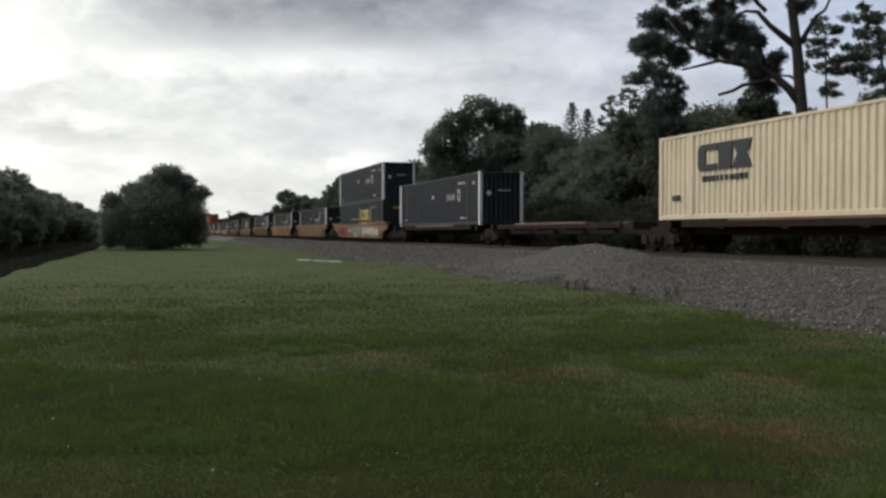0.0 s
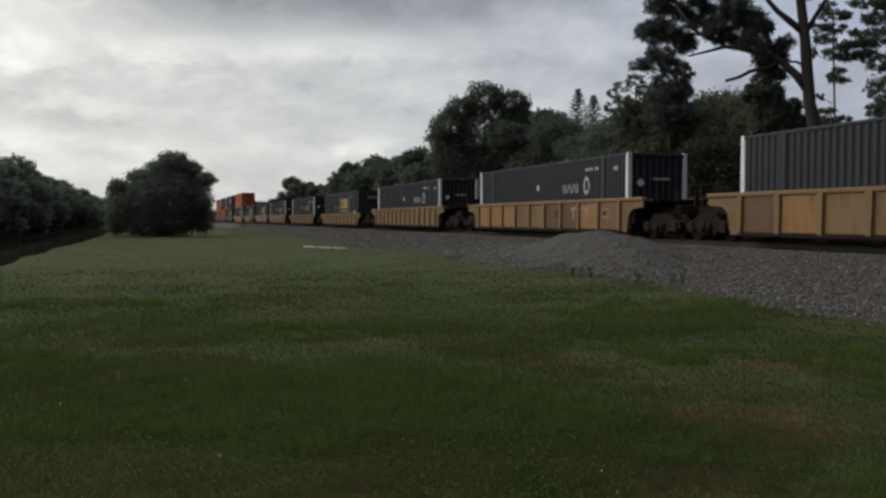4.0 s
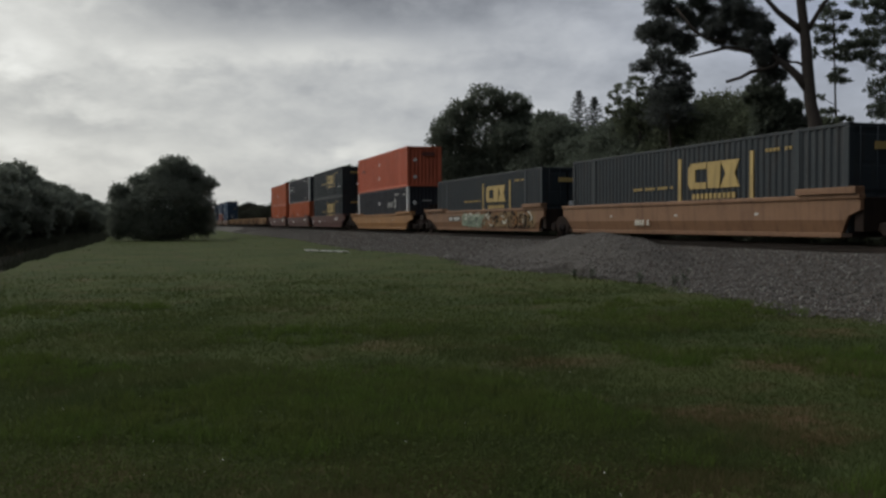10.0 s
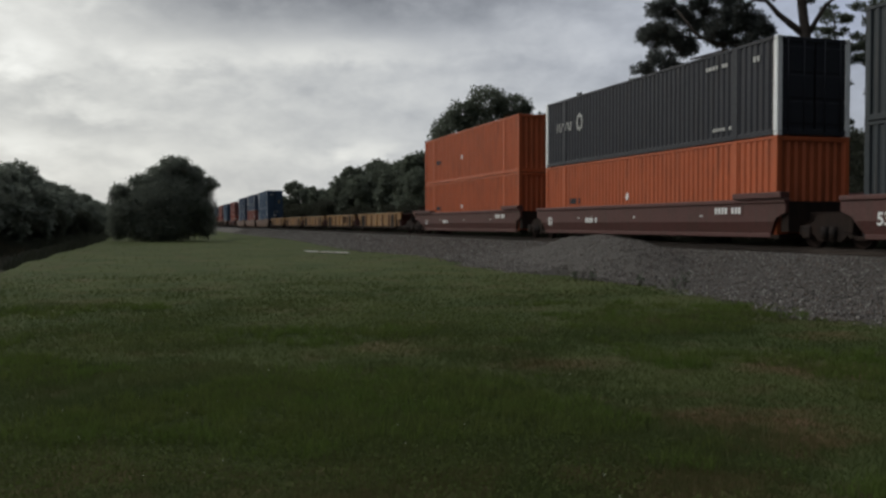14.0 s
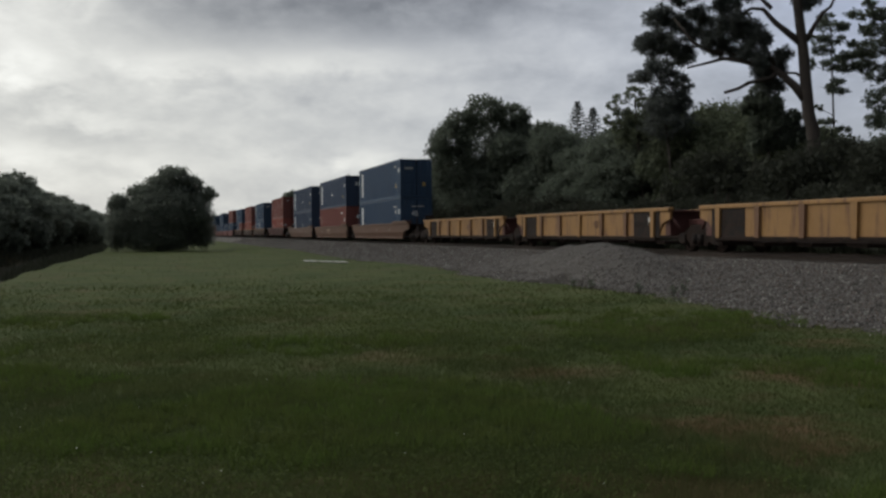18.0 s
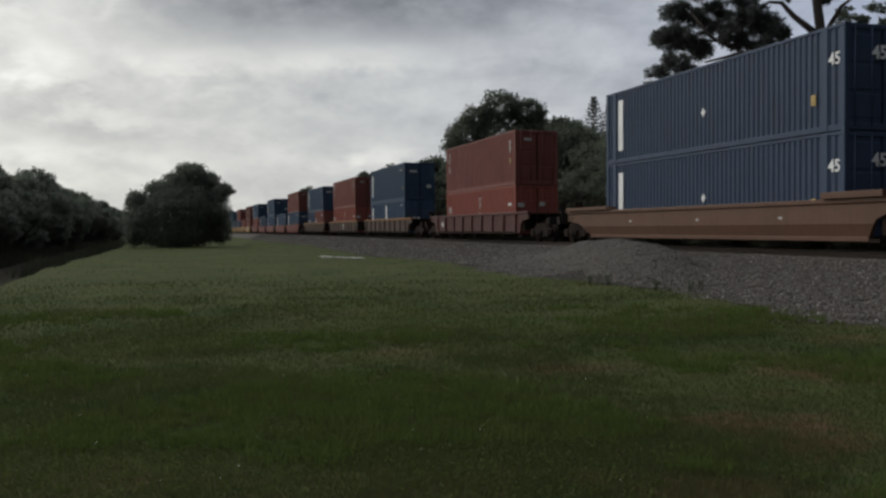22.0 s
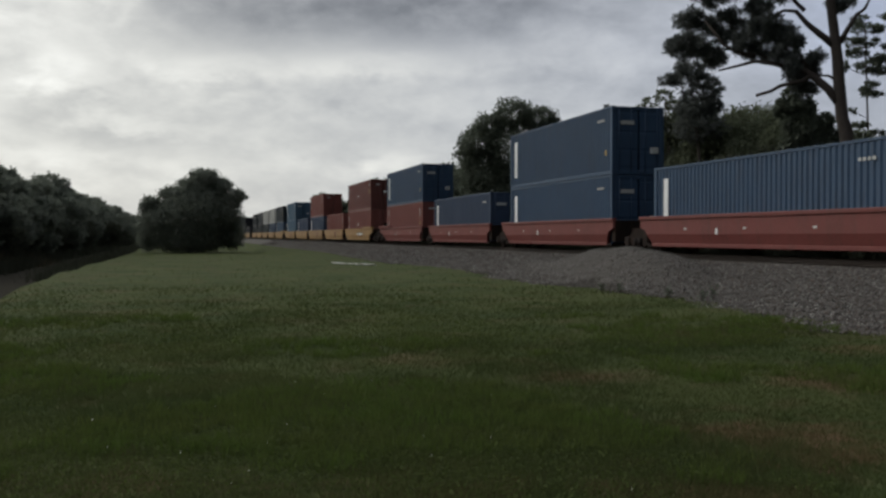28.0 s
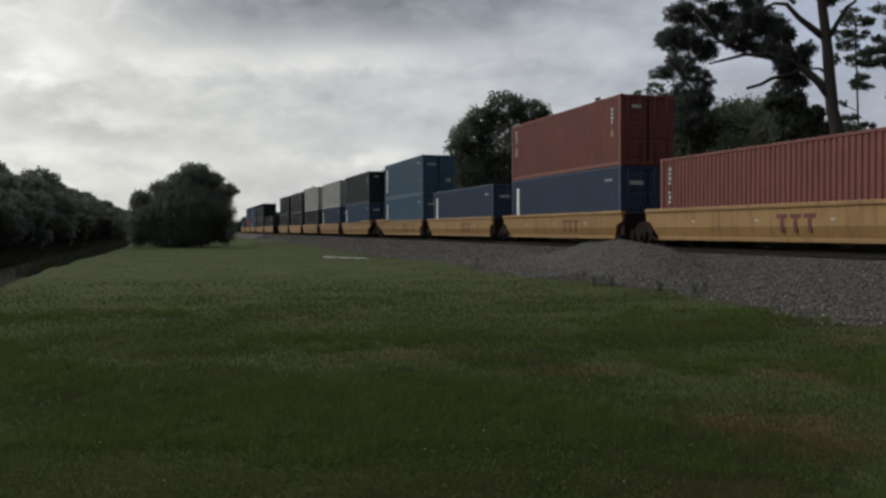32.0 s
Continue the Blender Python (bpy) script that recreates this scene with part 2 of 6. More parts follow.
M = {
    "charcoal": paint("charcoal_paint", (0.022, 0.024, 0.032), 0.2),
    "green": paint("blue_green_paint", (0.024, 0.032, 0.038), 0.4),
    "orange": paint("orange_paint", (0.54, 0.128, 0.066), 0.3),
    "orange2": paint("bright_orange_paint", (0.46, 0.105, 0.036), 0.35),
    "red": paint("oxide_red_paint", (0.215, 0.072, 0.060), 0.35),
    "red2": paint("bright_red_paint", (0.28, 0.078, 0.058), 0.35),
    "brownred": paint("brown_red_paint", (0.165, 0.058, 0.049), 0.35),
    "blue": paint("blue_paint", (0.040, 0.076, 0.132), 0.25),
    "blue2": paint("dark_blue_paint", (0.043, 0.068, 0.118), 0.25),
    "blue3": paint("light_blue_paint", (0.07, 0.13, 0.19), 0.25),
    "cream": paint("cream_paint", (0.70, 0.59, 0.42), 0.5, streak_colour=(0.40, 0.29, 0.18)),
    "white": paint("white_paint", (0.84, 0.85, 0.84), 0.2, streak_colour=(0.35, 0.32, 0.28)),
    "yellow": paint("yellow_lettering", (0.46, 0.33, 0.12), 0.6, streak_colour=(0.08, 0.06, 0.04)),
    "marks_tan": paint("faded_tan_lettering", (0.36, 0.27, 0.20), 0.5),
    "greywhite": paint("grey_white_paint", (0.45, 0.45, 0.42), 0.3),
    "marks": paint("faded_white_lettering", (0.55, 0.55, 0.52), 0.4),
    "dark": material("shadow_black_steel", (0.020, 0.017, 0.016), 0.75, scale=3, second=(0.045, 0.027, 0.019), streak=0.2, spec=0.12),
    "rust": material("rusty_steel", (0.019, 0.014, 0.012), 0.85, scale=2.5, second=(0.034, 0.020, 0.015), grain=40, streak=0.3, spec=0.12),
    "rail": material("rail_steel", (0.060, 0.044, 0.036), 0.55, 0.3, scale=4, second=(0.045, 0.030, 0.022)),
    "steel": material("galvanised_steel", (0.42, 0.42, 0.40), 0.5, 0.5, scale=4, second=(0.28, 0.24, 0.2)),
    "well_tan": paint("faded_orange_tan_paint", (0.215, 0.115, 0.062), 0.65, streak_colour=(0.10, 0.05, 0.03)),
    "well_yellow": paint("ribbed_car_yellow_paint", (0.228, 0.136, 0.058), 0.6, streak_colour=(0.12, 0.06, 0.03)),
    "well_worn": paint("worn_yellow_paint", (0.285, 0.155, 0.056), 0.8, streak_colour=(0.085, 0.042, 0.03)),
    "well_bright": paint("bright_yellow_paint", (0.345, 0.205, 0.082), 0.6, streak_colour=(0.14, 0.075, 0.035)),
    "well_gold": paint("dirty_orange_yellow_paint", (0.31, 0.155, 0.058), 0.65, streak_colour=(0.10, 0.055, 0.03)),
    "well_orange": paint("weathered_orange_paint", (0.130, 0.068, 0.043), 0.65, streak_colour=(0.09, 0.045, 0.03)),
    "well_brown": paint("dark_brown_red_paint", (0.095, 0.037, 0.032), 0.5),
    "well_rib_brown": paint("dull_brown_paint", (0.088, 0.056, 0.044), 0.5),
    "well_red": paint("vivid_red_paint", (0.165, 0.042, 0.036), 0.3),
    "graffiti_pink": paint("dull_pink_spray_paint", (0.28, 0.055, 0.080), 0.5),
    "graffiti_plum": paint("dark_plum_spray_paint", (0.09, 0.03, 0.045), 0.3),
    "graffiti_pine": paint("dark_green_spray_paint", (0.05, 0.075, 0.055), 0.3),
    "graffiti_teal": paint("pale_green_spray_paint", (0.25, 0.31, 0.23), 0.55),
    "graffiti_gold": paint("gold_brown_spray_paint", (0.21, 0.135, 0.06), 0.6),
    "graffiti_white": paint("white_spray_paint", (0.62, 0.60, 0.52), 0.2),
    "graffiti_brown": paint("brown_spray_paint", (0.24, 0.11, 0.05), 0.2),
    "bark": material("bark", (0.070, 0.056, 0.047), 0.95, scale=3, second=(0.036, 0.029, 0.025), grain=22, grain_amount=0.5, bump=0.6),
    "leaf": material("dark_leaves", (0.128, 0.148, 0.112), 0.9, scale=0.5, second=(0.108, 0.126, 0.094), grain=5, island=0.25, bump=0, translucent=0.42),
    "leaf_olive": material("olive_leaves", (0.128, 0.146, 0.092), 0.9, scale=0.5, second=(0.105, 0.122, 0.076), grain=5, island=0.3, bump=0, translucent=0.42),
    # grey-green, lightened so that the colour carries the haze over distant trees
    "leaf_hazed": material("hazed_green_leaves", (0.195, 0.218, 0.180), 0.85, scale=0.4, second=(0.172, 0.194, 0.156), grain=5, grain_amount=0.08, island=0.12, bump=0, translucent=0.5),
    # darker copy of the leaves; the shade low in the undergrowth is painted in
    "leaf_shaded": material("shaded_leaves", (0.040, 0.044, 0.030), 0.9, scale=0.5, second=(0.034, 0.038, 0.026), grain=5, grain_amount=0.05, island=0.10, bump=0, translucent=0.45),
    "needle": material("pine_needles", (0.110, 0.120, 0.112), 0.9, scale=0.7, second=(0.094, 0.104, 0.096), grain=5, island=0.3, bump=0, translucent=0.42),
    "stone": material("ballast_stone", (0.098, 0.090, 0.082), 0.9, scale=5, second=(0.076, 0.063, 0.054), island=0.5, grain=60, bump=0.2),
    "stone_pale": material("pale_ballast_stone", (0.215, 0.205, 0.19), 0.9, scale=7, second=(0.15, 0.14, 0.13), island=0.4, grain=60, bump=0.2),
    "stone_rust": material("brown_ballast_stone", (0.100, 0.078, 0.064), 0.9, scale=7, second=(0.06, 0.05, 0.044), island=0.5, grain=60, bump=0.2),
    "ballast": material("crushed_rock_bed", (0.090, 0.081, 0.072), 0.95, scale=1.2, second=(0.066, 0.058, 0.050), amount=0.6, grain=26, grain_amount=0.75, bump=1.0),
    # oily ballast, with the shade under the cars put into its colour
    "oily_shade": material("oily_shaded_ballast", (0.032, 0.028, 0.025), 0.95, scale=1.6, second=(0.050, 0.042, 0.036), grain=24, grain_amount=0.6, bump=0.8, spec=0.1),
    "well_rust": paint("rust_stained_yellow_paint", (0.150, 0.078, 0.042), 0.8, streak_colour=(0.07, 0.038, 0.028)),
    "tie": material("creosoted_timber", (0.060, 0.046, 0.036), 0.9, scale=3, second=(0.11, 0.09, 0.075), grain=30, objvar=0.3, bump=0.4),
    "water": material("ditch_water", (0.018, 0.016, 0.012), 0.8, scale=0.6, second=(0.03, 0.028, 0.018), grain=3, bump=0.25, spec=0.02),
    "paper": material("weathered_white_board", (0.55, 0.55, 0.51), 0.7, scale=6, second=(0.5, 0.48, 0.42)),
    "tuft": material("rank_grass", (0.092, 0.140, 0.032), 0.9, scale=0.8, second=(0.112, 0.112, 0.044), island=0.15, grain=4, bump=0, spec=0.1, translucent=0.4),
    "clover": material("clover_leaves", (0.092, 0.120, 0.034), 0.8, scale=0.9, second=(0.070, 0.096, 0.028), island=0.2, grain=4, bump=0, spec=0.15, translucent=0.35),
    "petal": material("white_petals", (0.75, 0.75, 0.68), 0.7, scale=9, island=0.1, bump=0),
    "reed": material("dry_reeds", (0.145, 0.10, 0.058), 0.9, scale=1.0, second=(0.08, 0.06, 0.035), island=0.35, bump=0),
}


def grass_material(name, island, translucent, gain):
    """Lawn: green and yellow-green in large patches, with worn brown spots."""
    m = material(name, (0.083, 0.101, 0.038), 0.95, scale=0.42, second=(0.050, 0.072, 0.026), amount=0.8, grain=2.6, grain_amount=0.3,
                 island=island, bump=0.4 if not island else 0, spec=0.05, translucent=translucent)
    nt = m.node_tree
    bsdf = nt.nodes["Principled BSDF"]
    src = bsdf.inputs["Base Color"].links[0].from_socket
    tc = _node(nt, "ShaderNodeTexCoord")
    col = src
    for sc, lo, hi, c, top in ((0.33, 0.55, 0.70, (0.112, 0.092, 0.052), 0.55), (0.14, 0.50, 0.64, (0.090, 0.102, 0.040), 0.4), (0.62, 0.56, 0.68, (0.046, 0.066, 0.022), 0.45), (1.3, 0.55, 0.70, (0.115, 0.088, 0.050), 0.5)):
        n = _node(nt, "ShaderNodeTexNoise")
        nt.links.new(tc.outputs["Object"], n.inputs["Vector"])
        n.inputs["Scale"].default_value, n.inputs["Detail"].default_value = sc, 5
        r = _node(nt, "ShaderNodeMapRange")
        nt.links.new(n.outputs["Fac"], r.inputs[0])
        for i, q in enumerate((lo, hi, 0.0, top)):
            r.inputs[i + 1].default_value = q
        mx = _node(nt, "ShaderNodeMix", data_type="RGBA")
        nt.links.new(r.outputs[0], mx.inputs[0])
        nt.links.new(col, mx.inputs[6])
        mx.inputs[7].default_value = (*c, 1)
        col = mx.outputs[2]
    # bare, trodden earth showing through: place and half width
    wob = _node(nt, "ShaderNodeTexNoise")
    nt.links.new(tc.outputs["Object"], wob.inputs["Vector"])
    wob.inputs["Scale"].default_value, wob.inputs["Detail"].default_value, wob.inputs["Roughness"].default_value = 1.6, 7, 0.7
    for x, y, w, top in ((4.7, 6.1, 0.85, 1.0), (3.1, 4.7, 0.9, 0.7), (1.2, 5.0, 1.1, 0.6), (-0.6, 6.0, 0.9, 0.5), (7.0, 8.3, 0.8, 0.7), (4.4, 9.6, 0.55, 0.6), (3.0, 11.5, 0.8, 0.45), (9.2, 10.6, 0.8, 0.5), (8.2, 13.2, 0.9, 0.4)):
        gap = _node(nt, "ShaderNodeVectorMath", operation="DISTANCE")
        nt.links.new(tc.outputs["Object"], gap.inputs[0])
        gap.inputs[1].default_value = (x, y, 0.0)
        add = _node(nt, "ShaderNodeMath", operation="MULTIPLY_ADD")
        nt.links.new(wob.outputs["Fac"], add.inputs[0])
        add.inputs[1].default_value = 4.5 * w
        nt.links.new(gap.outputs["Value"], add.inputs[2])
        r = _node(nt, "ShaderNodeMapRange", interpolation_type="SMOOTHSTEP")
        nt.links.new(add.outputs[0], r.inputs[0])
        for i, q in enumerate((2.2 * w, 3.5 * w, top, 0.0)):
            r.inputs[i + 1].default_value = q
        mx = _node(nt, "ShaderNodeMix", data_type="RGBA")
        nt.links.new(r.outputs[0], mx.inputs[0])
        nt.links.new(col, mx.inputs[6])
        mx.inputs[7].default_value = (0.150, 0.094, 0.058, 1)
        col = mx.outputs[2]
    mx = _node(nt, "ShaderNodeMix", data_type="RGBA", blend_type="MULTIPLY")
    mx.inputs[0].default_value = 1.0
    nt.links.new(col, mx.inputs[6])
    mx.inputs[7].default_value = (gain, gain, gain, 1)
    nt.links.new(mx.outputs[2], bsdf.inputs["Base Color"])
    return m


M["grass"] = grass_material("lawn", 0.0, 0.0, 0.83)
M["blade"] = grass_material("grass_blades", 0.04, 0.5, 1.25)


# ---------------------------------------------------------------- mesh helpers
def part(name, bm, mat, parent, label=""):
    """One mesh object under a thing or a part; bm is a bmesh, or mesh data that is already made."""
    if isinstance(bm, bmesh.types.BMesh):
        me = bpy.data.meshes.new(name)
        bm.to_mesh(me)
        bm.free()
    else:
        me = bm
    if mat and not me.materials:
        me.materials.append(M[mat] if isinstance(mat, str) else mat)
    ob = new(name, me)
    ob.parent = parent
    if label:
        tagged(ob, label)
    return ob


def put(ob, x=0, y=0, z=0):
    ob.location = (x, y, z)
    return ob


def box(bm, x0, x1, y0, y1, z0, z1, bevel=0.0):
    v = [bm.verts.new((x, y, z)) for x in (x0, x1) for y in (y0, y1) for z in (z0, z1)]
    fs = [bm.faces.new([v[i] for i in f]) for f in ((0, 1, 3, 2), (4, 6, 7, 5), (0, 4, 5, 1), (2, 3, 7, 6), (0, 2, 6, 4), (1, 5, 7, 3))]
    if bevel:
        bmesh.ops.bevel(bm, geom=list({e for f in fs for e in f.edges}), offset=bevel, segments=1, affect="EDGES")
    return bm


def boxes(*dims, bevel=0.0):
    bm = bmesh.new()
    for d in dims:
        box(bm, *d, bevel=bevel)
    return bm


def prism(points, axis, a, b):
    """A polygon drawn in the plane across an axis ('x': points are y, z; 'y': x, z; 'z': x, y), pushed from a to b along it."""
    bm = bmesh.new()
    mk = {"x": lambda p, s: (s, p[0], p[1]), "y": lambda p, s: (p[0], s, p[1]), "z": lambda p, s: (p[0], p[1], s)}[axis]
    lo, hi = [bm.verts.new(mk(p, a)) for p in points], [bm.verts.new(mk(p, b)) for p in points]
    bm.faces.new(lo)
    bm.faces.new(hi[::-1])
    n = len(points)
    for i in range(n):
        bm.faces.new((lo[i], hi[i], hi[(i + 1) % n], lo[(i + 1) % n]))
    bmesh.ops.recalc_face_normals(bm, faces=bm.faces)
    return bm


def rod(p, q, r, sides=6, r2=None):
    bm = bmesh.new()
    tube(bm, [Vector(p), Vector(q)], [r, r if r2 is None else r2], sides)
    return bm


def tube(bm, pts, radii, sides=7):
    rings = []
    for i, p in enumerate(pts):
        d = (pts[min(i + 1, len(pts) - 1)] - pts[max(i - 1, 0)]).normalized()
        u = d.orthogonal().normalized() if i == 0 else (u - d * u.dot(d)).normalized()
        w = d.cross(u)
        rings.append([bm.verts.new(p + (u * math.cos(k * math.tau / sides) + w * math.sin(k * math.tau / sides)) * radii[i]) for k in range(sides)])
    for a, b in zip(rings, rings[1:]):
        for k in range(sides):
            f = bm.faces.new((a[k], a[(k + 1) % sides], b[(k + 1) % sides], b[k]))
            f.smooth = True
    bm.faces.new(rings[0][::-1])
    bm.faces.new(rings[-1])
    return bm


def raw_mesh(name, verts, faces, mat):
    """Mesh data from numpy arrays: n x 3 places and m x k corners."""
    me = bpy.data.meshes.new(name)
    verts, faces = np.asarray(verts, dtype=np.float32), np.asarray(faces, dtype=np.int32)
    k = faces.shape[1]
    me.vertices.add(len(verts))
    me.vertices.foreach_set("co", verts.ravel())
    me.loops.add(faces.size)
    me.loops.foreach_set("vertex_index", faces.ravel())
    me.polygons.add(len(faces))
    me.polygons.foreach_set("loop_start", np.arange(0, faces.size, k, dtype=np.int32))
    me.update(calc_edges=True)
    me.validate()
    me.materials.append(M[mat] if isinstance(mat, str) else mat)
    return me


def thing(name, label, category, group="", kind="", at=(0, 0, 0)):
    ob = new(name)
    ob.empty_display_size = 0.2
    ob.location = at
    return tagged(ob, label, category, group, kind)


_text = {}


def text_mesh(word, size, mat, end=False):
    """Flat lettering of the built-in font, for a car's near side, or for its leading end."""
    key = (word, size, mat, end)
    if key not in _text:
        cu = bpy.data.curves.new("lettering", "FONT")
        cu.body, cu.size, cu.align_x, cu.align_y, cu.extrude, cu.offset = word, size, "CENTER", "CENTER", 0.004, 0.012
        ob = bpy.data.objects.new("lettering", cu)
        me = bpy.data.meshes.new_from_object(ob)
        bpy.data.objects.remove(ob)
        if end:
            me.transform(Matrix(((1, 0, 0, 0), (0, 0, -1, 0), (0, 1, 0, 0), (0, 0, 0, 1))))
        else:
            me.transform(Matrix(((0, 0, -1, 0), (-1, 0, 0, 0), (0, 1, 0, 0), (0, 0, 0, 1))))
        me.materials.clear()
        me.materials.append(M[mat])
        _text[key] = me
    return _text[key]


# ---------------------------------------------------------------- ground, ditch, track
TRACK_X, RAIL_Z = 18.47, 0.95
BED_Z = RAIL_Z - 0.19


def smooth(a, b, v):
    t = np.clip((v - a) / (b - a), 0, 1)
    return t * t * (3 - 2 * t)


def value_noise(x, y, seed=0):
    """Smooth random heights from 0 to 1 on a grid of one metre."""
    xi, yi = np.floor(x).astype(np.int64), np.floor(y).astype(np.int64)
    u, v = x - xi, y - yi
    u, v = u * u * (3 - 2 * u), v * v * (3 - 2 * v)

    def corner(a, b):
        h = (a * 374761393 + b * 668265263 + seed * 2147483647) & 0xFFFFFFFF
        h = ((h ^ (h >> 13)) * 1274126177) & 0xFFFFFFFF
        return ((h ^ (h >> 16)) & 0xFFFF) / 65535.0
    return (corner(xi, yi) * (1 - u) + corner(xi + 1, yi) * u) * (1 - v) + (corner(xi, yi + 1) * (1 - u) + corner(xi + 1, yi + 1) * u) * v


def patchy(x, y, size, seed):
    """Uneven patches about that many metres across, in four octaves, near 0.5."""
    out, total, amp = 0.0, 0.0, 1.0
    for k in range(4):
        out = out + amp * value_noise(x * 2 ** k / size + 17.3 * k, y * 2 ** k / size - 9.1 * k, seed + k)
        total += amp
        amp *= 0.55
    return out / total


def ground_z(x, y):
    x, y = np.asarray(x, float), np.asarray(y, float)
    z = 0.10 * (patchy(x, y, 4.5, 2) - 0.5) * smooth(2, 6, np.hypot(x, y)) * (1 - smooth(60, 90, np.hypot(x, y)))
    z = z - 0.40 * smooth(58, 105, y) * (1 - smooth(8.3, 9.6, x))
    x = np.where(x < 0, x + 0.0143 * np.clip(y, 0, 400), x)
    bank = -4.3 + 0.25 * np.sin(y * 0.11) + 0.12 * np.sin(y * 0.53)
    z = z - 1.5 * smooth(0.0, 2.2, bank - x) + 1.6 * smooth(11.6, 14.0, -x + 0.5 * np.sin(y * 0.09))
    return z + 0.25 * smooth(23.0, 27.0, x)


def gravel_edge(y):
    y = np.asarray(y, float)
    e = np.interp(y, [-60, 8, 11, 15, 20, 25, 29, 33, 38, 43, 57, 87, 140, 900], [10, 10.2, 10.8, 11.5, 12.2, 12.2, 11.4, 11.6, 12.6, 12.7, 11.8, 13.7, 13.6, 13.9])
    return e + 0.22 * np.sin(y * 1.3) + 0.12 * np.sin(y * 3.7 + 1)


def bed_z(x, y):
    x, y = np.asarray(x, float), np.asarray(y, float)
    e = gravel_edge(y)
    z = -0.06 + 0.12 * smooth(0, 0.5, x - e) + (BED_Z - 0.06) * np.clip((x - np.maximum(12.65, e + 0.1)) / (15.95 - np.maximum(12.65, e + 0.1)), 0, 1)
    z = np.where(x > 15.95, BED_Z, z)
    z = np.where(x > 21.05, BED_Z - (BED_Z + 0.1) * np.clip((x - 21.05) / 3.4, 0, 1), z)
    heap = 1.0 * np.exp(-(((x - 14.2) / 1.7) ** 2 + ((y - 27.7) / 3.7) ** 2) ** 1.15)
    heap = heap + 0.5 * np.exp(-(((x - 13.8) / 1.5) ** 2 + ((y - 34.5) / 3.8) ** 2)) + 0.45 * np.exp(-(((x - 13.9) / 1.6) ** 2 + ((y - 23.8) / 2.4) ** 2)) + 0.06 * np.sin(3.1 * y + 1.7 * x) * np.exp(-(((x - 14.2) / 2) ** 2 + ((y - 29) / 4) ** 2))
    bumps = 0.018 * np.sin(5.1 * x + 2.3 * y) * np.sin(4.3 * y - 1.7 * x) + 0.01 * np.sin(11 * x) * np.sin(9.7 * y)
    return np.maximum(z, z * 0.4 + heap) + bumps * smooth(0, 1, x - e) * (1 - smooth(15.3, 16.0, x))


def grid_mesh(name, xs, ys, zf, mat):
    X, Y = np.meshgrid(xs, ys)
    Z = zf(X, Y)
    v = np.stack([X, Y, Z], -1).reshape(-1, 3)
    nx, ny = len(xs), len(ys)
    i = (np.arange(ny - 1)[:, None] * nx + np.arange(nx - 1)[None]).ravel()
    me = raw_mesh(name, v, np.stack([i, i + 1, i + nx + 1, i + nx], 1), mat)
    me.polygons.foreach_set("use_smooth", np.ones(len(me.polygons), dtype=bool))
    return me


def build_ground():
    xs = np.concatenate([np.linspace(-1500, -60, 8), np.linspace(-40, -16, 7), np.arange(-15, 30, 0.45), np.linspace(31, 60, 8), np.linspace(100, 1500, 7)])
    ys = np.concatenate([np.linspace(-1200, -40, 10), np.arange(-20, 70, 0.7), np.arange(72, 200, 4), np.linspace(210, 2500, 20)])
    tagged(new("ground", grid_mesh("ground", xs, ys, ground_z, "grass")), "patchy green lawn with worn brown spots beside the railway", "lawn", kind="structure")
    bm = boxes((-16.5, -5.2, -300, 300, -1.25, -0.98))
    tagged(part("water", bm, "water", None), "dark still water in the ditch beside the lawn", "water", kind="structure")
    xs = np.concatenate([np.arange(9.7, 16.0, 0.13), np.linspace(16.1, 21.05, 8), np.linspace(22, 25, 6)])
    ys = np.concatenate([np.linspace(-900, -12, 30), np.arange(-10, 60, 0.2), np.arange(61, 140, 1.0), np.linspace(145, 1300, 60)])

    def zf(x, y):
        xx = np.maximum(x, gravel_edge(y) - 0.1)
        return np.where(x < gravel_edge(y) - 0.1, -0.2, bed_z(xx, y))
    # strip along the rails: oil stain plus painted shade of the passing cars
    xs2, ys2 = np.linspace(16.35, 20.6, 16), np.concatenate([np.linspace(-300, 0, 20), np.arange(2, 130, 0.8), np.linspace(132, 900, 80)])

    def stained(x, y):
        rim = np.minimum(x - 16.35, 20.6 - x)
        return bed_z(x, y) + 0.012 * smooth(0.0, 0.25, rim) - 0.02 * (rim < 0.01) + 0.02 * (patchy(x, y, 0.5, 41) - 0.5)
    tagged(new("track_bed", grid_mesh("track_bed", xs2, ys2, stained, "oily_shade")), "oily ballast by the rails, darkened to stand for the cars' shade", "gravel", kind="structure")
    bed = tagged(new("ballast_bed", grid_mesh("ballast_bed", xs, ys, zf, "ballast")), "grey crushed-rock ballast bed with a heap beside the track", "gravel", kind="structure")
    return bed


ballast = build_ground()


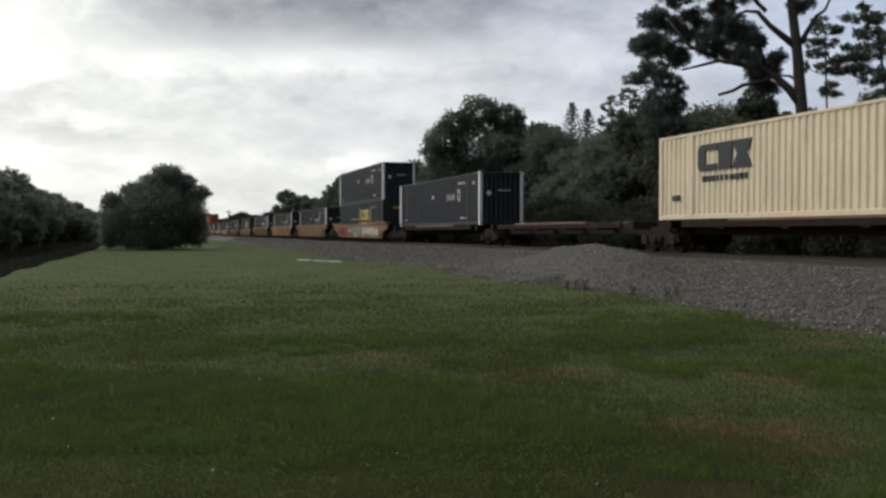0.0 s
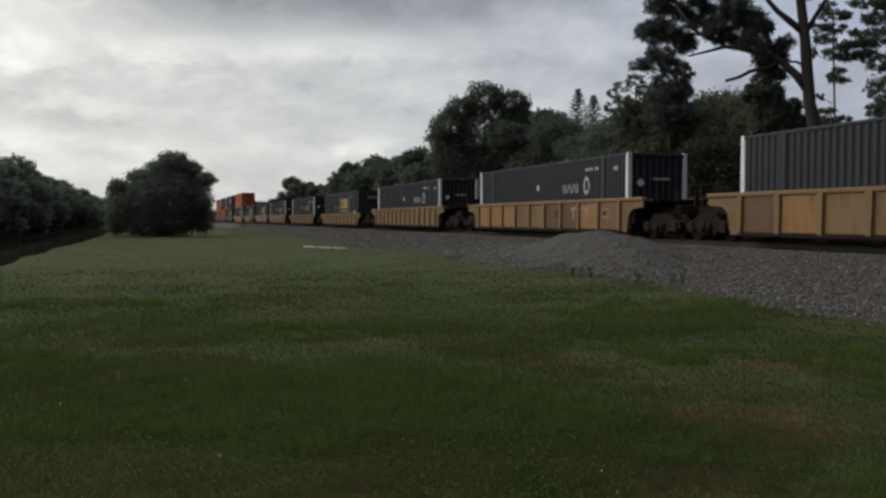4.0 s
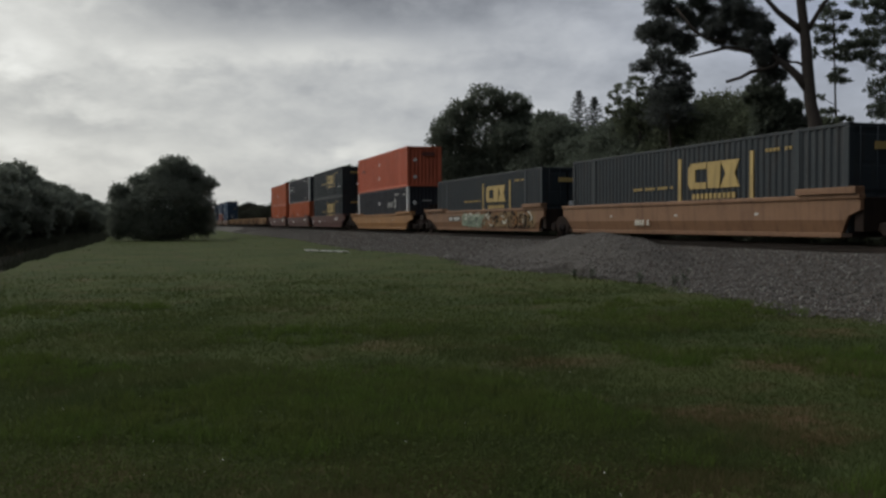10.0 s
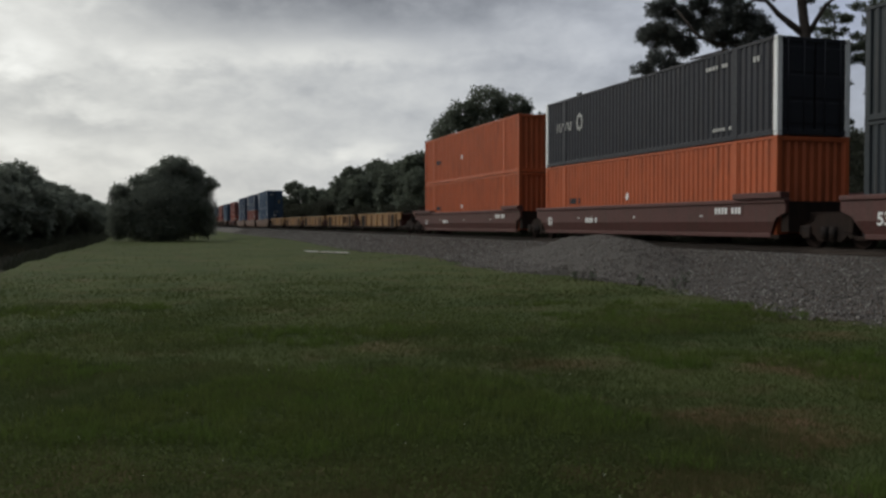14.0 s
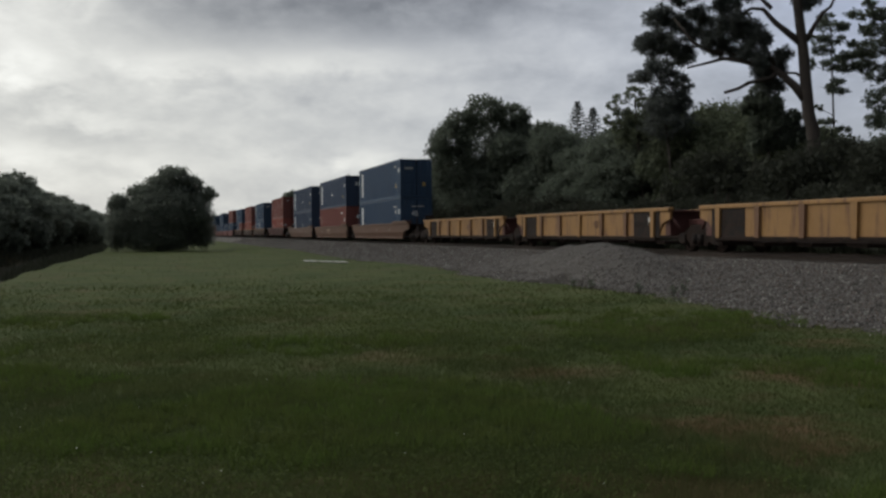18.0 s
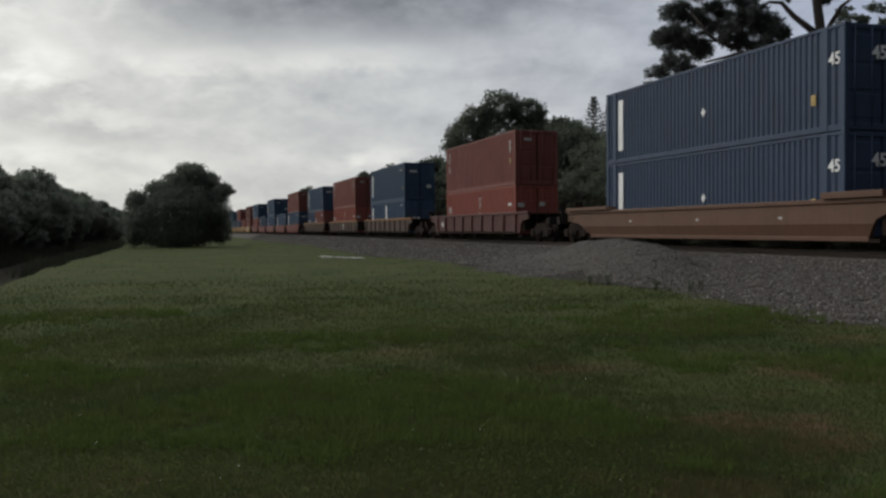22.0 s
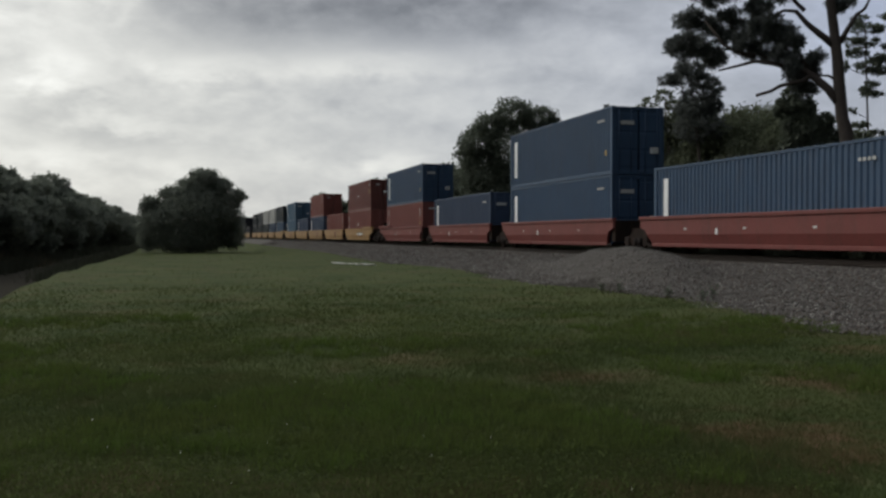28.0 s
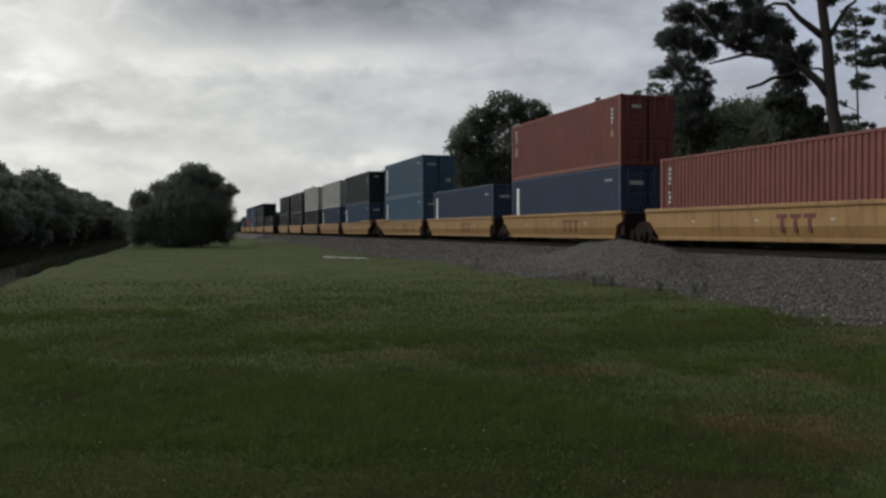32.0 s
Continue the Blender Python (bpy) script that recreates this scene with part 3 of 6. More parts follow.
def build_track():
    tr = thing("railway_track", "single railway track on timber ties in grey ballast", "railway", kind="structure", at=(TRACK_X, 0, RAIL_Z))
    prof = [(-0.075, -0.18), (0.075, -0.18), (0.075, -0.165), (0.012, -0.14), (0.012, -0.04), (0.036, -0.03), (0.036, 0), (-0.036, 0), (-0.036, -0.03), (-0.012, -0.04), (-0.012, -0.14), (-0.075, -0.165)]
    me = None
    for side in (-0.7525, 0.7525):
        ob = part("rail", prism(prof, "y", -900, 1300) if me is None else me, "rail", tr)
        me = ob.data
        ob.location.x = side
    tie = None
    for k in range(230):
        ob = part("tie", boxes((-1.3, 1.3, -0.115, 0.115, -0.34, -0.176), bevel=0.012) if tie is None else tie, "tie", tr)
        tie = ob.data
        ob.location = (random.uniform(-0.03, 0.03), 2 + k * 0.52, 0)
    return tr


build_track()


# ---------------------------------------------------------------- containers
FT = 0.3048
HC, STD = 2.896, 2.591
SHARED = {}


def shared(key, make):
    """Mesh data made once for all alike parts."""
    if key not in SHARED:
        bm = make()
        if isinstance(bm, bmesh.types.BMesh):
            me = bpy.data.meshes.new(key[0])
            bm.to_mesh(me)
            bm.free()
            bm = me
        SHARED[key] = bm
    return SHARED[key]


def corrugated(length, z0, z1, period, depth, end=False):
    """A sheet with pressed trapezoid ribs, and a flat back so that it has thickness."""
    n = max(2, round(length / period))
    p = length / n
    pts = []
    for i in range(n):
        y = -length / 2 + i * p
        pts += [(y, 0), (y + 0.25 * p, 0), (y + 0.45 * p, depth), (y + 0.80 * p, depth)]
    pts.append((length / 2, 0))
    bm = bmesh.new()
    mk = (lambda a, b, z: (a, b, z)) if end else (lambda a, b, z: (b, a, z))
    rows = [[bm.verts.new(mk(a, b, z)) for a, b in pts] for z in (z0, z1)]
    back = [[bm.verts.new(mk(a, depth + 0.03, z)) for a in (pts[0][0], pts[-1][0])] for z in (z0, z1)]
    for i in range(len(pts) - 1):
        bm.faces.new((rows[0][i], rows[0][i + 1], rows[1][i + 1], rows[1][i]))
    bm.faces.new((back[0][0], back[0][1], back[1][1], back[1][0]))
    bmesh.ops.recalc_face_normals(bm, faces=bm.faces[:-1])
    return bm


def rosette():
    """A flat ring with eight points, inside and out."""
    bm = bmesh.new()
    rings = []
    for k in range(16):
        a, out = k * math.tau / 16, 1.0 if k % 2 == 0 else 0.80
        rings.append([bm.verts.new((x, 0.29 * r * math.cos(a), 0.40 * r * math.sin(a))) for r, x in ((out, 0.02), (out, -0.008), (out - 0.26, -0.008), (out - 0.26, 0.02))])
    for p, q in zip(rings, rings[1:] + rings[:1]):
        for i in range(3):
            bm.faces.new((p[i], q[i], q[i + 1], p[i + 1]))
    bmesh.ops.recalc_face_normals(bm, faces=bm.faces)
    return bm


def container(key, feet, high, colour, marks, label, doors=False, posts=None, ends=None):
    """A shipping container; its leading end is at -y, its near side at -x, its base at z = 0."""
    Lm, W = feet * FT, 2.59 if feet >= 53 else 2.44
    c = thing("shipping_container", label, "container", "containers on the train")
    hw, hl = W / 2, Lm / 2
    period = 0.28 if feet >= 53 else 0.24
    pm = posts or colour
    for sx in (-1, 1):
        me = shared(("side_panel", feet, high, colour), lambda: corrugated(Lm - 0.3, 0.17, high - 0.1, period, 0.045))
        ob = part("side_panel", me, colour, c)
        ob.location.x = sx * (hw - 0.012)
        ob.rotation_euler.z = 0 if sx < 0 else math.pi
        me = shared(("bottom_rail", feet, colour), lambda: boxes((-0.05, 0.05, -hl + 0.1, hl - 0.1, 0.02, 0.18), bevel=0.01))
        put(part("bottom_rail", me, colour, c), x=sx * (hw - 0.052))
        me = shared(("top_rail", feet, high, colour), lambda: boxes((-0.04, 0.04, -hl + 0.1, hl - 0.1, high - 0.1, high - 0.012), bevel=0.01))
        put(part("top_rail", me, colour, c), x=sx * (hw - 0.042))
        for sy in (-1, 1):
            me = shared(("corner_post", high, pm), lambda: boxes((-0.09, 0.09, -0.1, 0.1, 0.12, high - 0.12), bevel=0.02))
            put(part("corner_post", me, pm, c), sx * (hw - 0.088), sy * (hl - 0.1))
            for z in (0.0, high - 0.12):
                me = shared(("corner_casting", pm), lambda: boxes((-0.085, 0.085, -0.09, 0.09, 0.0, 0.118), bevel=0.012))
                put(part("corner_casting", me, pm, c), sx * (hw - 0.084), sy * (hl - 0.088), z)
            if feet >= 45:
                me = shared(("stacking_post", high, colour), lambda: boxes((-0.04, 0.04, -0.11, 0.11, 0.05, high - 0.04), bevel=0.012))
                put(part("stacking_post", me, colour, c), sx * (hw - 0.025), sy * 6.1)
    part("roof", shared(("roof", feet, high, colour), lambda: boxes((-hw + 0.06, hw - 0.06, -hl + 0.05, hl - 0.05, high - 0.07, high - 0.025))), colour, c)
    part("floor", shared(("floor", feet), lambda: boxes((-hw + 0.08, hw - 0.08, -hl + 0.1, hl - 0.1, 0.06, 0.15))), "dark", c)
    em = ends or colour
    for sy in (-1, 1):
        me = shared(("end_sill", W, em), lambda: boxes((-hw + 0.1, hw - 0.1, -0.06, 0.06, 0.02, 0.2), bevel=0.012))
        put(part("end_sill", me, em, c), y=sy * (hl - 0.07))
        me = shared(("end_header", W, high, em), lambda: boxes((-hw + 0.1, hw - 0.1, -0.06, 0.06, high - 0.16, high - 0.02), bevel=0.012))
        put(part("end_header", me, em, c), y=sy * (hl - 0.07))
        if doors and sy < 0:
            for sx in (-1, 1):
                me = shared(("door", W, high, em), lambda: prism([(0.03, 0.2), (0.03, high - 0.16), (-0.03, high - 0.16), (-0.03, high - 0.3), (-0.046, high - 0.32), (-0.046, 1.87), (-0.03, 1.85), (-0.03, 1.77), (-0.046, 1.75), (-0.046, 1.12), (-0.03, 1.1), (-0.03, 1.0), (-0.046, 0.98), (-0.046, 0.37), (-0.03, 0.35), (-0.03, 0.2)], "x", -hw / 2 + 0.08, hw / 2 - 0.006))
                d = put(part("door", me, em, c), sx * hw / 2, -hl + 0.07)
                for q in (-0.28, 0.28):
                    me = shared(("lock_rod", high, em), lambda: rod((0, -0.07, 0.12), (0, -0.07, high - 0.08), 0.02))
                    put(part("lock_rod", me, em, d), q)
        else:
            me = shared(("end_panel", W, high, em), lambda: corrugated(W - 0.36, 0.2, high - 0.16, 0.27, 0.05, True))
            ob = put(part("end_panel", me, em, c), y=sy * (hl - 0.04))
            ob.rotation_euler.z = 0 if sy < 0 else math.pi
    near = -hw - 0.004

    def plate(name, mat, y, z, w, h, lab=""):
        me = shared((name, mat, round(w, 2), round(h, 2)), lambda: boxes((-0.008, 0.03, -w / 2, w / 2, -h / 2, h / 2)))
        return put(part(name, me, mat, c, lab), near, y, z)

    def shape(name, mat, pts, y, z, lab=""):
        return put(part(name, shared((name, mat, len(pts), round(sum(a * 7 + b for a, b in pts), 3)), lambda: prism(pts, "x", -0.006, 0.03)), mat, c, lab), near, y, z)

    for m in marks:
        kind = m[0]
        if kind == "diamond":
            s = 0.15
            shape("placard_diamond", "white", [(0, s), (s * 0.8, 0), (0, -s), (-s * 0.8, 0)], m[1], m[2], "white diamond placard")
        elif kind == "line":      # a small row of unreadable marks
            n = m[3]
            for i in range(n):
                if (i * 7) % 5 != 3:
                    plate("marking_bar", m[5] if len(m) > 5 else "white", m[1] - (i - n / 2) * 0.17, m[2], 0.10, m[4])
        elif kind == "emblem":    # rings and a row of blocks in white
            for i in range(7):
                q = (0.0, 0.0, 0.09, -0.09, 0.08, -0.08, 0.0)[i]
                shape("emblem_stroke", "marks", [(q - 0.025, -0.19), (q + 0.025 + 0.002 * i, -0.19), (0.025 - q, 0.19), (-0.025 - q, 0.19)], m[1] - i * 0.225 + 1.45, m[2] - 0.08)
            put(part("emblem_rosette", shared(("emblem_rosette",), rosette), "marks", c, "pale rosette emblem"), near, m[1] - 0.75, m[2])
        elif kind == "block":     # a broad emblem between two upright bars
            mat = m[3]
            h = 0.86
            if m[4]:
                for q in (1.95, -1.95):
                    plate("emblem_bar", mat, m[1] + q, m[2] - 0.1, 0.17, 1.45)
            cshape = [(0.55, -h / 2), (0.68, -h / 2 + 0.15), (0.68, h / 2 - 0.15), (0.5, h / 2), (-0.35, h / 2), (-0.35, 0.22), (0.28, 0.22), (0.28, -0.22), (-0.35, -0.22), (-0.35, -h / 2)]
            shape("emblem_block", mat, cshape, m[1] + 0.75, m[2])
            shape("emblem_block", mat, [(0.32, -h / 2), (0.38, h / 2), (-0.38, h / 2), (-0.3, -h / 2)], m[1] - 0.02, m[2])
            shape("emblem_block", mat, [(0.5, -h / 2), (0.2, 0), (0.48, h / 2), (-0.5, h / 2), (-0.25, 0), (-0.5, -h / 2)], m[1] - 0.85, m[2])
            for i in range(10):
                plate("marking_bar", mat, m[1] + 1.1 - i * 0.24, m[2] - 0.68, 0.15, 0.18)
        elif kind == "bar":       # an upright painted bar
            plate("painted_bar", m[5] if len(m) > 5 else "white", m[1], m[2], m[3], m[4])
        elif kind == "stack":     # sideways or stacked unreadable lettering
            for i in range(m[3]):
                if i % 5 != 4:
                    plate("marking_bar", "marks", m[1] + 0.03 * (i % 2), m[2] + (m[3] / 2 - i) * 0.17, (0.16, 0.22, 0.18)[i % 3], (0.12, 0.07)[i % 2])
        elif kind == "number":
            put(part("number", text_mesh(m[3], m[4], "white"), None, c, "white number"), near - 0.008, m[1], m[2])
        elif kind == "end_number":
            put(part("number", text_mesh(m[3], m[4], "white", True), None, c, "white number"), m[1], -hl - 0.03, m[2])
        elif kind == "end_bar":
            me = shared(("end_plate", m[5], m[3], m[4]), lambda: boxes((-m[3] / 2, m[3] / 2, -0.01, 0.04, -m[4] / 2, m[4] / 2)))
            put(part("marking_plate", me, m[5], c), m[1], -hl - 0.02, m[2])
        elif kind == "end_diamond":
            s = 0.16
            put(part("placard_diamond", shared(("end_diamond",), lambda: prism([(0, s), (s, 0), (0, -s), (-s, 0)], "y", -0.01, 0.04)), "white", c, "white diamond placard"), m[1], -hl - 0.02, m[2])
    return c


UM = [("diamond", 0.3, 1.8), ("emblem", -3.9, 1.75), ("line", -5.2, 2.42, 7, 0.12, "marks"), ("line", -7.2, 2.35, 2, 0.16, "marks"), ("line", -5.5, 0.42, 6, 0.10, "marks"), ("line", 6.3, 0.42, 4, 0.08, "marks"), ("end_diamond", -0.75, 1.75), ("end_bar", 0.15, 1.9, 0.7, 0.08, "marks")]
CS = [("block", -2.15, 1.82, "yellow", True), ("line", 1.5, 1.5, 16, 0.10, "yellow"), ("line", -5.4, 2.4, 7, 0.10, "yellow"), ("line", -6.6, 1.0, 3, 0.16), ("end_bar", 0, 2.3, 0.9, 0.2, "yellow"), ("end_bar", 0.3, 1.2, 0.4, 0.22, "white")]
B45 = [("bar", 5.6, 1.5, 0.36, 2.0), ("number", -6.48, 1.9, "45", 0.46), ("end_number", -0.1, 1.75, "45", 0.5), ("line", -5.4, 2.3, 4, 0.12, "marks"), ("line", -5.6, 1.9, 2, 0.3, "marks"), ("end_bar", 0.1, 2.3, 0.9, 0.08, "marks")]
B45_TOP = [("bar", 5.6, 1.5, 0.36, 2.0), ("number", -6.48, 2.05, "45", 0.46), ("line", -5.5, 2.4, 3, 0.12, "marks"), ("bar", -5.65, 0.95, 0.22, 0.32, "yellow"), ("end_bar", -0.55, 2.2, 0.6, 0.14, "marks"), ("end_bar", 0.6, 1.05, 0.22, 0.3, "yellow")]
N45 = [("bar", 5.6, 1.5, 0.36, 2.0), ("number", -6.48, 1.95, "45", 0.46), ("end_number", -0.1, 2.1, "45", 0.5), ("bar", -5.65, 0.95, 0.2, 0.3, "yellow"), ("diamond", -0.2, 1.3), ("end_bar", 0.6, 1.05, 0.22, 0.3, "yellow")]
R45 = [("stack", 5.8, 1.2, 8), ("number", -6.45, 1.55, "45", 0.48), ("end_number", 0.0, 1.9, "45", 0.5), ("line", -5.0, 2.3, 4, 0.15)]
B40S = [("bar", 5.2, 1.35, 0.32, 1.7), ("bar", 0.1, 1.5, 0.32, 1.5), ("line", -5.2, 2.2, 3, 0.09, "marks"), ("end_bar", -0.3, 1.2, 0.6, 0.14, "marks"), ("end_bar", 0.5, 0.7, 0.4, 0.1, "marks")]
B40 = [("bar", 5.2, 1.5, 0.32, 1.9), ("line", -5.2, 2.35, 5, 0.09, "marks"), ("bar", -5.5, 0.95, 0.12, 0.22, "yellow"), ("end_bar", -0.5, 2.2, 0.6, 0.16, "marks"), ("end_bar", 0.75, 1.05, 0.36, 0.26, "marks")]
R40 = [("stack", 5.4, 1.8, 8), ("stack", -5.4, 1.9, 5), ("bar", -5.4, 1.35, 0.16, 0.24, "yellow"), ("end_bar", -0.5, 2.4, 0.42, 0.13, "marks")]
C40 = [("end_bar", -0.9, 1.55, 0.35, 0.22, "marks"), ("end_bar", 0.3, 1.6, 0.3, 0.2, "marks"), ("stack", -0.5, 1.55, 6), ("bar", 5.45, 1.5, 0.1, 0.42, "marks"), ("bar", 5.2, 1.5, 0.1, 0.42, "marks"), ("line", -5.4, 1.6, 3, 0.14)]
D40 = [("diamond", 0.5, 1.5), ("stack", 5.4, 1.7, 8), ("bar", -5.45, 1.75, 0.2, 0.34, "yellow"), ("line", -5.6, 2.4, 2, 0.1, "marks"), ("end_bar", 0.65, 0.85, 0.3, 0.16, "yellow"), ("end_diamond", 0.2, 1.7), ("end_bar", -0.5, 2.4, 0.42, 0.13, "marks")]
OR = [("diamond", 0.3, 2.05), ("diamond", 0.3, 0.95), ("line", 5.8, 1.75, 6, 0.22, "charcoal"), ("end_diamond", -0.7, 1.9), ("end_diamond", -0.7, 0.7), ("end_bar", 0.3, 2.35, 0.9, 0.3, "brownred")]
OR2 = [("line", 5.0, 1.3, 6, 0.25, "charcoal"), ("diamond", 0.6, 1.35)]
KINDS = {
    "charcoal53": (53, HC, "charcoal", UM, "dark charcoal corrugated container with white corner posts", False, "white"),
    "charcoal53_door": (53, HC, "charcoal", [("emblem", 5.4, 1.75)] + UM[2:5], "dark charcoal container with doors and white corner posts", True, "white"),
    "teal53": (53, HC, "green", CS, "weathered blue-green container with a yellow emblem", True),
    "cream53": (53, HC, "cream", [("block", 4.3, 2.0, "charcoal", False), ("line", 6.9, 0.75, 3, 0.2, "charcoal"), ("line", -3, 0.5, 4, 0.16, "charcoal")], "cream-white corrugated container with a dark emblem", True),
    "orange": (53, HC, "orange", OR, "bright orange-red corrugated container with white diamonds"),
    "orange2": (53, HC, "orange2", OR2, "orange corrugated container with dark lettering marks"),
    "blue45": (45, HC, "blue", B45, "blue corrugated container with a white upright bar", True),
    "blue45_top": (45, HC, "blue", B45_TOP, "blue corrugated container with a yellow plate and white bar", True),
    "navy45": (45, HC, "blue2", N45, "dark blue corrugated container with a white upright bar", True),
    "red45": (45, HC, "red", R45, "oxide-red corrugated container with white stacked marks", True),
    "red40": (40, HC, "red", R40, "oxide-red corrugated container with white stacked marks", True),
    "red40s": (40, STD, "red2", C40, "bright red corrugated container with a white emblem", True),
    "brown40": (40, HC, "brownred", D40, "brown-red corrugated container with white diamond", True),
    "blue40": (40, HC, "blue", B40, "blue corrugated container with a white upright bar", True),
    "blue40s": (40, STD, "blue", B40S, "lower blue corrugated container with a white bar", True),
    "navy40": (40, HC, "blue2", B40, "dark blue corrugated container with a white bar", True),
    "pale40": (40, HC, "blue3", B40, "pale blue corrugated container with a white bar", True),
    "green40": (40, HC, "green", R40, "dull blue-green corrugated steel container", True),
    "cream40": (40, HC, "greywhite", [("line", -4, 2.2, 4, 0.14, "charcoal")], "plain pale grey corrugated steel container", True),
    "rust40": (40, HC, "red", D40[:2], "orange-red corrugated container with white diamond", True),
    "dark53": (53, HC, "charcoal", [("line", -4, 2.2, 4, 0.14)], "plain dark charcoal corrugated container", True),
    "blue20": (20, STD, "blue2", [("line", 1.6, 1.4, 5, 0.25)], "short dark blue container with white marks", True),
    "red20": (20, STD, "red", [("line", 2.4, 1.4, 2, 0.4), ("line", -2.2, 2.1, 3, 0.12)], "short oxide-red corrugated twenty-foot container", True),
}
MADE, MOVING = {}, []


def place_container(kind, u, z):
    """A container whose leading end is u metres up the line at the start."""
    k = KINDS[kind]
    y = u + k[0] * FT / 2
    m = pose(TRACK_X, y, z)
    if kind in MADE:
        ob = copy_thing(MADE[kind], m)
    else:
        ob = MADE[kind] = container(kind, *k)
        ob.matrix_basis = m
    MOVING.append((ob, y, z))
    return ob


# ---------------------------------------------------------------- railway cars (z = 0 at the rail's top)
def wheel_mesh():
    bm = bmesh.new()
    prof = [(0.0, 0.06), (0.12, 0.06), (0.16, 0.02), (0.34, 0.02), (0.40, 0.07), (0.42, 0.07), (0.42, -0.05), (0.455, -0.07), (0.36, -0.07), (0.16, -0.03), (0.0, -0.06)]
    rings = []
    for r, x in prof:
        rings.append([bm.verts.new((-x, r * math.cos(k * math.tau / 20), r * math.sin(k * math.tau / 20))) for k in range(20)] if r else [bm.verts.new((-x, 0, 0))])
    for a, b in zip(rings, rings[1:]):
        for k in range(20):
            if len(a) == 1:
                bm.faces.new((a[0], b[k], b[(k + 1) % 20]))
            elif len(b) == 1:
                bm.faces.new((a[k], b[0], a[(k + 1) % 20]))
            else:
                bm.faces.new((a[k], b[k], b[(k + 1) % 20], a[(k + 1) % 20]))
    bmesh.ops.recalc_face_normals(bm, faces=bm.faces)
    return bm


def truck(car, y):
    """A two-axle truck: side frames with axle boxes and springs, bolster, wheels and axles."""
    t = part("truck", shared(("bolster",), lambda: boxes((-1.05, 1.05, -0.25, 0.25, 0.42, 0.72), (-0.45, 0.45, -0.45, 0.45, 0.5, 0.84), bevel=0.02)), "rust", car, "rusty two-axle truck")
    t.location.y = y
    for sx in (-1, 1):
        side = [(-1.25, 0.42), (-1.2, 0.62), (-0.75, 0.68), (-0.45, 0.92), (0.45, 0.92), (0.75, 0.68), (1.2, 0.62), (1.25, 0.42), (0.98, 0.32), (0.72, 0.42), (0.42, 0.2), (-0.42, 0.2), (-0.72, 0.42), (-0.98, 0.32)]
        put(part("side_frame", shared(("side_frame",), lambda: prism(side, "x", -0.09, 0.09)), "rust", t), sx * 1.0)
        for k in (-0.16, 0.16):
            put(part("spring", shared(("spring",), lambda: rod((0, 0, 0.26), (0, 0, 0.6), 0.11, 8)), "dark", t), sx * 1.12, k)
        for sy in (-0.9, 0.9):
            w = put(part("wheel", shared(("wheel",), wheel_mesh), "rust", t), sx * 0.77, sy, 0.42)
            w.rotation_euler.z = 0 if sx < 0 else math.pi
            put(part("axle_box", shared(("axle_box",), lambda: boxes((-0.14, 0.14, -0.17, 0.17, -0.16, 0.18), bevel=0.03)), "dark", t), sx * 1.02, sy, 0.44)
    for sy in (-0.9, 0.9):
        put(part("axle", shared(("axle",), lambda: rod((-0.95, 0, 0.42), (0.95, 0, 0.42), 0.08, 8)), "dark", t), 0, sy)
    return t


